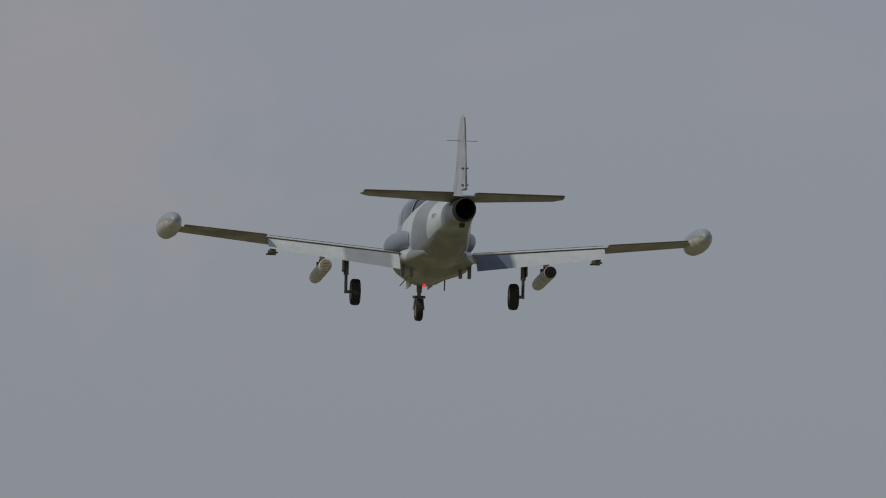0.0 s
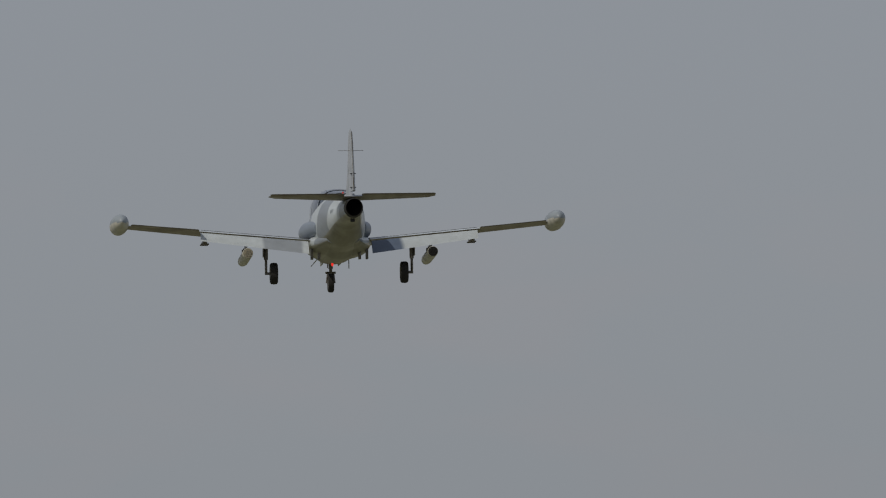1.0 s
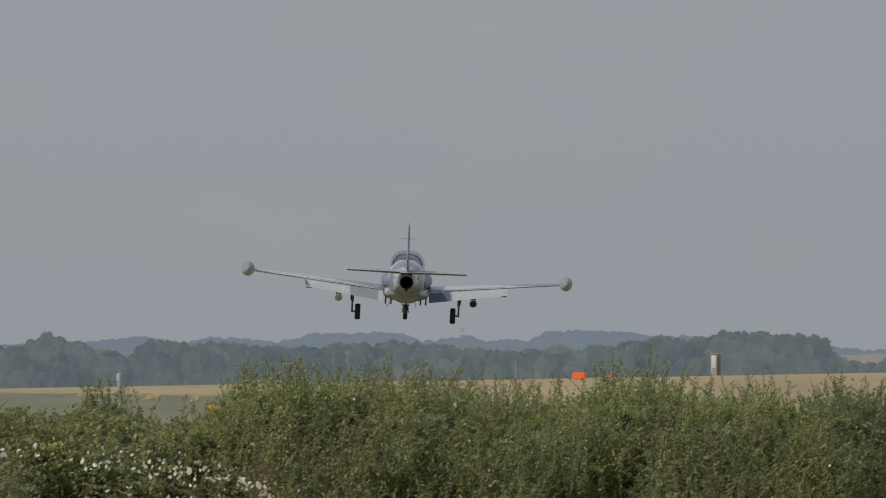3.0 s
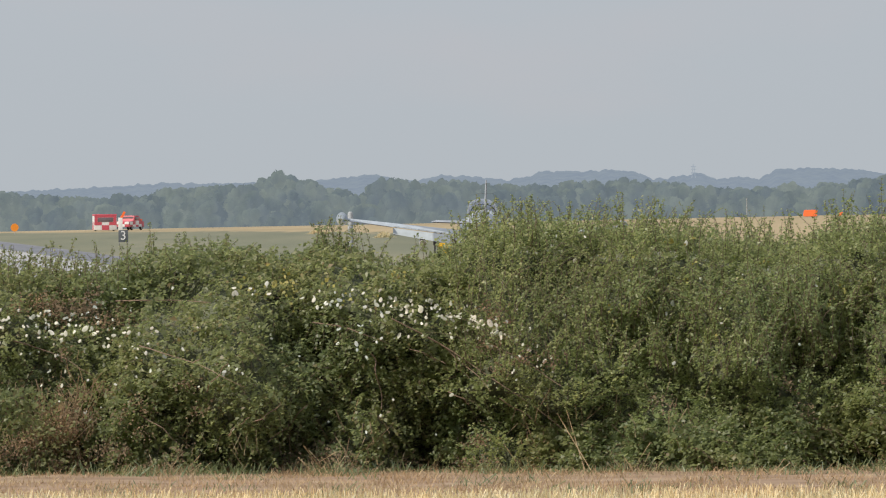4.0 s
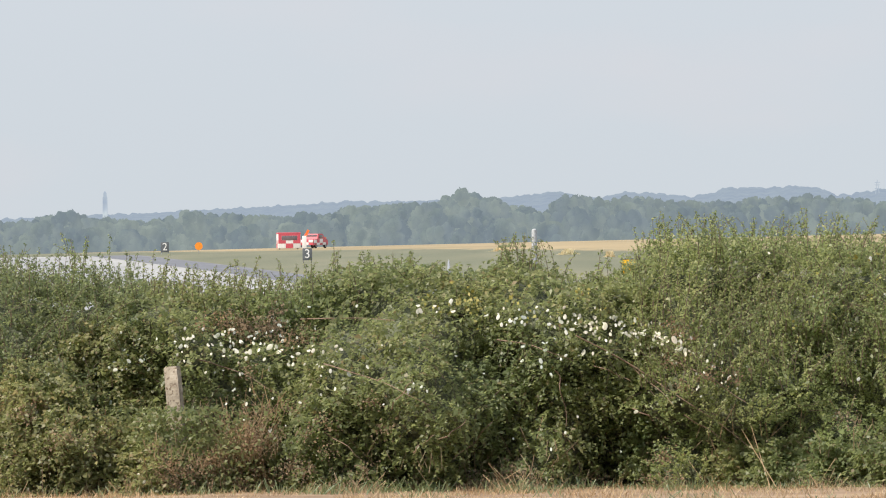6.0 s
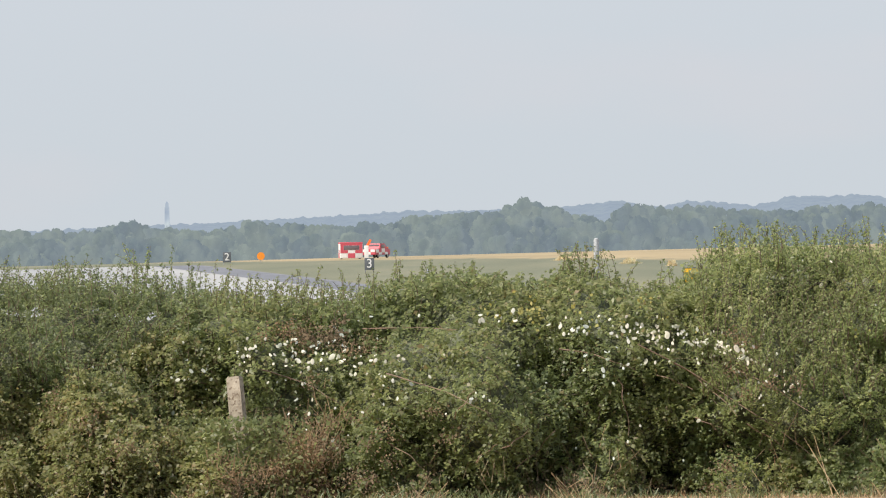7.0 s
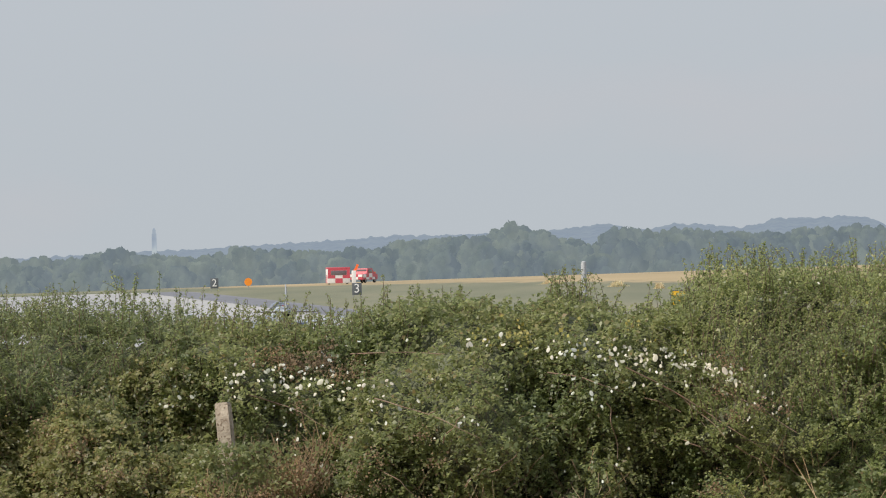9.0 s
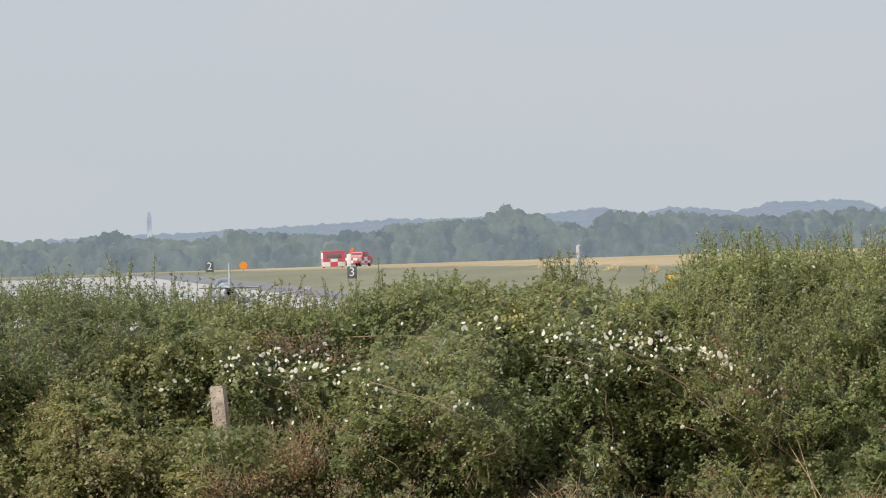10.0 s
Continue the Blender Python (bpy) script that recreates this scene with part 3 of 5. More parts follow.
def build_ground():
    ys = np.concatenate([np.linspace(-300, 60, 8), np.linspace(64, 84, 21), np.linspace(95, 300, 12), np.linspace(320, 1300, 50), np.linspace(1350, 2200, 14), np.linspace(2500, 4950, 8)])
    fs = np.concatenate([np.linspace(-1.2, -0.14, 8), np.linspace(-0.12, 0.16, 60), np.linspace(0.18, 1.2, 8)])
    Y, U = np.meshgrid(ys, fs, indexing="ij")
    X = U * np.maximum(np.abs(Y), 260)
    Z = ground_z(X, Y)
    r = np.random.default_rng(3)
    Z = Z + np.where(Y < 84, r.normal(0, 0.006, Z.shape), r.normal(0, 0.01, Z.shape))
    n, k = X.shape
    idx = np.arange(n * k).reshape(n, k)
    faces = np.stack([idx[:-1, :-1], idx[:-1, 1:], idx[1:, 1:], idx[1:, :-1]], -1).reshape(-1, 4)
    m = Mat("field ground", 0.95)
    x, y, z = m.xyz()
    soil = m.ramp(m.noise(1.6, 8), [(0.3, (0.22, 0.145, 0.088)), (0.55, (0.34, 0.235, 0.15)), (0.75, (0.44, 0.33, 0.21))])
    straw = m.ramp(m.noise(4.0, 8, stretch=(0.5, 1, 1)), [(0.3, (0.42, 0.30, 0.13)), (0.7, (0.68, 0.52, 0.27))])
    grass = m.ramp(m.noise(0.12, 8, stretch=(1, 0.12, 1)), [(0.3, (0.135, 0.145, 0.090)), (0.55, (0.180, 0.180, 0.112)), (0.8, (0.23, 0.21, 0.135))])
    wheat = m.ramp(m.noise(0.05, 6, stretch=(1, 0.3, 1)), [(0.3, (0.30, 0.235, 0.13)), (0.7, (0.40, 0.31, 0.175))])
    edge = m.math("ADD", y, m.math("MULTIPLY", m.noise(0.6, 3), 2.2))
    near = m.mix(m.ramp(m.math("MULTIPLY", m.math("SUBTRACT", edge, 71.6), 1.2), [(0.0, (0, 0, 0)), (1.0, (1, 1, 1))]), straw, soil)
    line = m.math("ADD", m.math("ADD", y, m.math("MULTIPLY", x, 4.5)), m.math("ADD", m.math("MULTIPLY", m.noise(0.03, 4), 60.0), m.math("MULTIPLY", m.noise(0.5, 5, stretch=(1, 0.15, 1)), 70.0)))
    farm = m.mix(m.ramp(m.math("MULTIPLY", m.math("SUBTRACT", line, 1105.0), 0.05), [(0.0, (0, 0, 0)), (1.0, (1, 1, 1))]), grass, wheat)
    m.color(m.mix(m.ramp(m.math("MULTIPLY", m.math("SUBTRACT", y, 86.0), 0.2), [(0.0, (0, 0, 0)), (1.0, (1, 1, 1))]), near, farm))
    m.bump(m.noise(9, 6), 0.5, 0.05)
    g = raw_mesh("ground", np.stack([X, Y, Z], -1).reshape(-1, 3), faces, m.m, smooth=True)
    tagged(g, "dry stubble field, grass airfield and harvested land", "ground", kind="structure")


def runway_right(y):
    return -12.5 - 0.08 * (y - 820)


def strip(name, y0, y1, off_l, off_r, lift, mat, label, category):
    ys = np.arange(y0, y1 + 1, 10.0)
    cols = np.linspace(off_l, off_r, 7)
    X = runway_right(ys)[:, None] + cols[None, :]
    Y = np.repeat(ys[:, None], 7, 1)
    Z = ground_z(X, Y) + lift
    n, k = X.shape
    top = np.stack([X, Y, Z], -1).reshape(-1, 3)
    idx = np.arange(n * k).reshape(n, k)
    faces = np.stack([idx[:-1, :-1], idx[:-1, 1:], idx[1:, 1:], idx[1:, :-1]], -1).reshape(-1, 4)
    low = top - np.array([0, 0, 0.4])
    sides = []
    for c in (0, k - 1):
        a = idx[:, c]
        sides.append(np.stack([a[:-1], a[1:], a[1:] + n * k, a[:-1] + n * k], -1))
    ob = raw_mesh(name, np.concatenate([top, low]), np.concatenate([faces] + sides), mat)
    return tagged(ob, label, category, kind="structure")


def build_runway():
    m = Mat("bleached concrete", 0.5)
    c = m.ramp(m.noise(0.08, 7, stretch=(2, 0.2, 1)), [(0.3, (0.30, 0.295, 0.28)), (0.7, (0.40, 0.395, 0.38))])
    m.color(m.mix(1.0, c, m.ramp(m.noise(0.9, 6), [(0.35, (0.88, 0.88, 0.88)), (0.65, (1, 1, 1))]), "MULTIPLY"))
    strip("runway", 400, 1085, -52, -5, 0.14, m.m, "sun-bleached pale concrete runway", "runway")
    strip("runway_shoulder", 400, 1085, -5, 0, 0.10, plain("worn asphalt", (0.17, 0.175, 0.19), 0.8, scale=0.4), "grey asphalt runway shoulder", "runway")


# ---------------------------------------------------------------- distance
def ico(level):
    bm = bmesh.new()
    bmesh.ops.create_icosphere(bm, subdivisions=level, radius=1.0)
    v = np.array([p.co[:] for p in bm.verts])
    f = np.array([[p.index for p in q.verts] for q in bm.faces])
    bm.free()
    return v, f


ICO_V, ICO_F = ico(2)


def clumps(rng, centres, radii, flat=1.25):
    """Lumpy balls, one for each centre, as one set of arrays."""
    n, k = len(centres), len(ICO_V)
    bumps = 1 + rng.normal(0, 0.11, (n, k, 1))
    v = ICO_V[None] * bumps * radii[:, None, None] * np.array([1, 1, flat])
    v = v + centres[:, None, :]
    f = ICO_F[None] + (np.arange(n) * k)[:, None, None]
    return v.reshape(-1, 3), f.reshape(-1, 3)


# far surfaces emit a bluish tone: aerial haze painted into the material
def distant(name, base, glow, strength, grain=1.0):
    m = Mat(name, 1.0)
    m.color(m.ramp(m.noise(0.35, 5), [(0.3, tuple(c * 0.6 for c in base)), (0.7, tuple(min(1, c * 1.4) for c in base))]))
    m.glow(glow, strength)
    # mottling of the glow stands in for dark gaps between crowns
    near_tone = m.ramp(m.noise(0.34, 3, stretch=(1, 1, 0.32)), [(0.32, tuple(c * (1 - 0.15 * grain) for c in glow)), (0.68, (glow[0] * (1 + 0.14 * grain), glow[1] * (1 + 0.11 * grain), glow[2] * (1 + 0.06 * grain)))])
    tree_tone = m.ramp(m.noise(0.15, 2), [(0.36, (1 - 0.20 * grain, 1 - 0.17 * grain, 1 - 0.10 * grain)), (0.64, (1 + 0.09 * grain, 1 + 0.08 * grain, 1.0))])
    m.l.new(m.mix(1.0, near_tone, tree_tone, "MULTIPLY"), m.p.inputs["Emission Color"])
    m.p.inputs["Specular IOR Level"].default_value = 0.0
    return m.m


WOOD_LINE = ([-1500, -905, -790, -745, -695, -645, -600, -455, -305, -155, -60, 0, 55, 135, 190, 300, 407, 560, 657, 757, 957, 1087, 1217, 1370, 1400, 1465, 1515, 1733, 2400],
             [38, 40, 42, 35, 28, 38, 43, 32, 40, 21, 17, 0, 14, 34, 10, 13, 21, 14, 12, 29, 24, 6, -3, 3, 44, 60, 36, 30, 30])
HILL_LINE = ([-1600, -897, -797, -647, -557, -457, -337, -257, -197, -127, 0, 63, 103, 173, 203, 238, 293, 343, 403, 433, 473, 543, 580, 630, 666, 746, 776, 816, 851, 881, 936, 1026, 1066, 1200, 1350, 1465, 1615, 1733, 2500],
             [44, 41, 38, 32, 31, 26, 21, 17, 13, 15, 13, 11, 7, 0, 9, 12, 3, 5, 12, 8, -4, -2, -5, -2, 13, 2, 13, 8, 14, -4, -6, -3, 4, 6, 20, 33, 1, -11, -2])


def build_distance():
    rng = np.random.default_rng(11)
    cs, rs = [], []
    # single crowns that stand out of the line, then four rows
    plan = [(u, 1745, 1, y, w) for u, y, w in ((-2, -5, 2.7), (-698, 26, 3.1), (-60, 18, 3.0), (60, 15, 3.0), (190, 9, 3.6), (-480, 29, 3.6), (757, 26, 3.5))]
    for row, (dist, step) in enumerate(((1730, 66), (1760, 48), (1800, 38), (1840, 40))):
        plan += [(u + rng.uniform(-0.3, 0.3) * step, dist, row, None, None) for u in np.arange(-1500, 2400, step)]
    for u, dist, row, y_top, wide in plan:
        d = dist + rng.uniform(-12, 12)
        x = u / F * d
        base = float(ground_z(x, d))
        rise = (rng.uniform(14, 34), rng.uniform(4, 18), rng.uniform(-3, 7), rng.uniform(-1, 9))[row]
        y_top = np.interp(u, *WOOD_LINE) + rise if y_top is None else y_top
        h = max(EYE - (y_top - 58) * d / F - base, 2.2)
        wide = wide or min(rng.uniform(2.4, 4.4), h * 0.62)
        n = int(rng.integers(42, 54))
        # a rounded crown, widest at mid-height, leafy to the ground
        t = rng.uniform(0.04, 1, n)
        t[:4] = (1.0, 0.985, 0.96, 0.94)
        a, rr = rng.uniform(0, 6.283, n), np.sqrt(rng.uniform(0.2, 1, n))
        spread = wide * np.sqrt(np.clip(1.0 - np.abs((t - 0.42) / 0.62) ** 2.4, 0.02, 1))
        r = rng.uniform(0.45, 0.95, n)
        cs.append(np.stack([x + spread * rr * np.cos(a), d + spread * rr * np.sin(a), base + t * (h - 0.5) + 0.2 - r * 0.5], -1))
        rs.append(r)
    cs, rs = np.concatenate(cs), np.concatenate(rs)
    v, f = clumps(rng, cs, rs)
    # loose leaf sprays that break the outline
    k = 24
    dirs = rng.normal(0, 1, (len(cs), k, 3))
    dirs[:, :, 1] = -np.abs(dirs[:, :, 1]) * 0.8
    dirs /= np.linalg.norm(dirs, axis=2, keepdims=True)
    mid = (cs[:, None, :] + dirs * rs[:, None, None] * rng.uniform(0.9, 1.2, (len(cs), k, 1))).reshape(-1, 3)
    a = rng.normal(0, 1, mid.shape) * 0.17
    b = rng.normal(0, 1, mid.shape) * 0.17
    tri = np.stack([mid - a, mid + a * 0.4 + b, mid + a - b * 0.6], 1).reshape(-1, 3)
    f = np.concatenate([f, np.arange(len(tri)).reshape(-1, 3) + len(v)])
    v = np.concatenate([v, tri])
    ob = raw_mesh("backdrop_woods", v, f, distant("far woodland with haze glow", (0.013, 0.018, 0.010), (0.475, 0.572, 0.628), 0.292))
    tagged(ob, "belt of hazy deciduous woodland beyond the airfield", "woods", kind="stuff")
    # hills with a ragged line of trees
    us = np.arange(-1600, 2500, 3.0)
    d0 = 4500.0
    ridge = np.interp(us, *HILL_LINE)
    bump = np.array([noise.fractal(Vector((u * 0.075, 0, 0)), 1.0, 2.0, 3) for u in us]) * 4.2
    z = EYE - (ridge - bump - 58) * d0 / F
    X = us / F * d0
    rows = [(-300, -1), (-120, 0.55), (-30, 0.9), (0, 1.0), (60, 0.9), (300, 0.2)]
    V = []
    for dy, s in rows:
        V.append(np.stack([X * (1 + dy / d0), np.full_like(X, d0 + dy), np.where(s < 0, -40, -14 + (z + 14) * s)], -1))
    n, k = len(rows), len(us)
    idx = np.arange(n * k).reshape(n, k)
    faces = np.stack([idx[:-1, :-1], idx[:-1, 1:], idx[1:, 1:], idx[1:, :-1]], -1).reshape(-1, 4)
    hill = raw_mesh("backdrop", np.concatenate(V), faces, distant("far hills with haze glow", (0.006, 0.008, 0.011), (0.52, 0.62, 0.745), 0.392, 0.3), smooth=True)
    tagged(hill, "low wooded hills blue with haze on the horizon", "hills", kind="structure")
    xs = np.linspace(1300, 1620, 40)
    V = []
    for dy, y_line in ((-40, 70.0), (0, 47.0), (40, 41.0)):
        d = 3600.0 + dy * 5
        V.append(np.stack([xs / F * d, np.full(40, d), EYE - (y_line + 3 * np.sin(xs * 0.02) - 58) * d / F], -1))
    idx = np.arange(120).reshape(3, 40)
    faces = np.stack([idx[:-1, :-1], idx[:-1, 1:], idx[1:, 1:], idx[1:, :-1]], -1).reshape(-1, 4)
    slope = raw_mesh("backdrop_field", np.concatenate(V), faces, distant("pale field with haze glow", (0.10, 0.085, 0.06), (0.66, 0.64, 0.66), 0.33))
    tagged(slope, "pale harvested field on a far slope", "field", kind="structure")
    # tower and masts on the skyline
    haze = distant("skyline haze glow", (0.03, 0.035, 0.04), (0.55, 0.64, 0.76), 0.47)

    def skyline(name, u, y_foot, y_top, width, label, lattice):
        d = 4400.0
        x, z0, z1 = u / F * d, EYE - (y_foot - 58) * d / F, EYE - (y_top - 58) * d / F
        ob = thing(name, label, "mast" if lattice else "tower", at=Matrix.Translation((x, d, z0)))
        h, w = z1 - z0, width * d / F / 2
        if lattice:
            for a, b in ((-1, -1), (1, -1), (-1, 1), (1, 1)):
                bm = bmesh.new()
                tube(bm, (a * w, b * w, 0), (a * w * 0.15, b * w * 0.15, h), 0.12, 0.08, 6)
                part("leg", bm, haze, ob)
            for zz in (0.35, 0.62, 0.8):
                bm = bmesh.new()
                box(bm, -w * 1.6, w * 1.6, -0.1, 0.1, h * zz - 0.12, h * zz + 0.12)
                part("cross_arm", bm, haze, ob)
        else:
            bm = bmesh.new()
            loft(bm, [[(sx * w * k, sy * w * k, zz) for sx, sy in ((-1, -1), (1, -1), (1, 1), (-1, 1))] for zz, k in ((-3, 1), (h * 0.72, 0.9), (h * 0.74, 0.7), (h * 0.9, 0.6), (h, 0.05))])
            part("shaft", bm, haze, ob)
    skyline("church_tower", -632, 30, -9, 9, "pale stone tower faint on the horizon", False)
    skyline("pylon", 1563, 8, -16, 8, "electricity pylon faint in the haze", True)
    skyline("radio_mast", 1675, 0, -52, 3, "slender radio mast faint in the haze", True)
    skyline("small_pylon", 735, 10, -14, 6, "electricity pylon faint in the haze", True)


# ---------------------------------------------------------------- airfield things
def spot(u, d, lift=0.0):
    x = u / F * d
    return Matrix.Translation((x, d, float(ground_z(x, d)) + lift))


# red with its saturation cut for the haze at this range
M_RED = plain("red vehicle paint", (0.56, 0.085, 0.115), 0.4, vary=0.15)
M_WHITE = plain("white vehicle paint", (0.80, 0.79, 0.77), 0.4, vary=0.1)
M_WINDOW = plain("dark window", (0.16, 0.13, 0.14), 0.1, vary=0.2)
M_ORANGE = plain("orange board paint", (0.90, 0.28, 0.02), 0.6, vary=0.1)
M_FLUO = Mat("fluorescent orange", 0.6, 0, (0.98, 0.17, 0.03)).m
M_YELLOW = plain("yellow board paint", (0.80, 0.46, 0.02), 0.6, vary=0.2, scale=3)
# black lifted to a bluish dark grey to put distance haze in
M_BLACK = plain("black board paint", (0.11, 0.12, 0.13), 0.6)
M_GALV = plain("galvanised post", (0.45, 0.46, 0.46), 0.5, 0.6)


def build_vehicles():
    van = thing("runway_caravan", "red and white chequered runway control caravan", "caravan", at=spot(-308, 1180, 0.0) @ pose(0, 0, 0, 0, 0, 4))
    W, Lh, H0, H1 = 1.24, 1.9, 0.1, 1.80
    bm = bmesh.new()
    box(bm, -W, W, -Lh, Lh, H0, H1, 0.10)
    body = part("body", bm, M_WHITE, van)
    bm = bmesh.new()
    box(bm, -W - 0.02, W + 0.02, -Lh - 0.02, Lh + 0.02, 1.66, 1.86, 0.07)
    part("roof", bm, M_RED, body)
    # chequers on the end wall and along both sides
    side = (2 * W - 0.06) / 3
    for i in range(3):
        for j in range(2):
            if (i + j) % 2:
                bm = bmesh.new()
                x0 = -W + 0.03 + i * side
                box(bm, x0, x0 + side, -Lh - 0.012, -Lh + 0.05, 0.13 + j * 0.52, 0.13 + (j + 1) * 0.52 - (0.18 if j else 0))
                part("chequer", bm, M_RED, body)
    for sx in (-1, 1):
        for i in range(4):
            bm = bmesh.new()
            y0 = -Lh + 0.1 + i * 0.92
            box(bm, sx * W - 0.012, sx * W + 0.012, y0, y0 + 0.92, 0.13 if i % 2 else 0.65, 0.65 if i % 2 else 1.0)
            part("chequer", bm, M_RED, body)
    for x0, x1, z0, z1 in ((-W + 0.03, W - 0.03, 1.50, 1.70), (-W + 0.03, -0.86, 0.98, 1.50), (0.86, W - 0.03, 0.98, 1.50), (-0.86, -0.42, 0.85, 1.0), (0.42, 0.86, 0.85, 1.0)):
        bm = bmesh.new()
        box(bm, x0, x1, -Lh - 0.014, -Lh + 0.05, z0, z1)
        part("upper_panel", bm, M_RED, body)
    bm = bmesh.new()
    box(bm, -0.84, 0.84, -Lh - 0.03, -Lh + 0.05, 1.02, 1.48, 0.01)
    part("window", bm, M_WINDOW, body)
    for sx in (-1, 1):
        wheel_part("wheel", van, (sx * 1.0, 0.2, 0.28), 0.28, 0.2, "")
    truck = thing("tow_truck", "red and white chequered pick-up truck beside the caravan", "truck", at=spot(-263, 1200) @ pose(0, 0, 0, 0, 0, 158))
    bm = bmesh.new()
    prof = [(-2.1, 0.35), (-2.1, 0.95), (-1.1, 1.08), (-0.6, 1.62), (0.75, 1.62), (0.95, 1.02), (2.2, 0.98), (2.2, 0.35)]
    loft(bm, [[(x, y, z) for y, z in prof] for x in (-0.85, 0.85)])
    bmesh.ops.bevel(bm, geom=bm.edges[:], offset=0.05, segments=2, affect="EDGES")
    tb = part("body", bm, M_RED, truck)
    for sx in (-1, 1):
        bm = bmesh.new()
        box(bm, sx * 0.86 - 0.02, sx * 0.86 + 0.02, -0.45, 0.55, 1.12, 1.48, 0.01)
        part("side_window", bm, M_WINDOW, tb)
        for y0, y1, z0, z1 in ((1.25, 2.1, 0.6, 0.96), (0.4, 1.25, 0.38, 0.62), (-0.5, 0.4, 0.6, 1.05), (-1.3, -0.5, 0.38, 0.66)):
            bm = bmesh.new()
            box(bm, sx * 0.86 - 0.02, sx * 0.86 + 0.02, y0, y1, z0, z1, 0.01)
            part("white_panel", bm, M_WHITE, tb)
        for yy in (-1.35, 1.35):
            wheel_part("wheel", truck, (sx * 0.75, yy, 0.33), 0.33, 0.2, "")
    for x0, x1, z0, z1 in ((-0.8, -0.28, 0.66, 0.95), (0.26, 0.8, 0.66, 0.95), (-0.28, 0.26, 0.38, 0.66)):
        bm = bmesh.new()
        box(bm, x0, x1, 2.19, 2.225, z0, z1, 0.01)
        part("white_panel", bm, M_WHITE, tb)
    bm = bmesh.new()
    box(bm, -0.72, 0.72, 0.80, 0.86, 1.10, 1.50, 0.01)
    part("rear_window", bm, M_WINDOW, tb)
    bm = bmesh.new()
    box(bm, -0.6, 0.6, -2.15, -1.6, 1.0, 1.22, 0.04)
    part("bonnet_board", bm, M_FLUO, tb, "bright orange board")
    flag = thing("marker_flag", "bright orange flag on a white pole", "flag", at=spot(-280, 1176))
    bm = bmesh.new()
    box(bm, -0.24, 0.24, -0.06, 0.06, 0, 1.45, 0.03)
    part("pole", bm, M_WHITE, flag)
    bm = bmesh.new()
    loft(bm, [[(-0.1, -0.03, 1.3), (0.35, -0.03, 2.15), (0.58, -0.03, 2.05), (0.2, -0.03, 1.25)], [(-0.1, 0.03, 1.3), (0.35, 0.03, 2.15), (0.58, 0.03, 2.05), (0.2, 0.03, 1.25)]])
    part("flag", bm, M_FLUO, flag)


def text_mesh(body, size, mat, parent, m):
    cu = bpy.data.curves.new("digit", "FONT")
    cu.body, cu.size, cu.align_x, cu.align_y, cu.extrude = body, size, "CENTER", "CENTER", 0.01
    tmp = new("digit", cu)
    dg = bpy.context.evaluated_depsgraph_get()
    me = bpy.data.meshes.new_from_object(tmp.evaluated_get(dg))
    bpy.data.objects.remove(tmp)
    me.materials.clear()
    me.materials.append(mat)
    ob = new("digit", me)
    ob.parent = parent
    ob.matrix_basis = m
    return ob


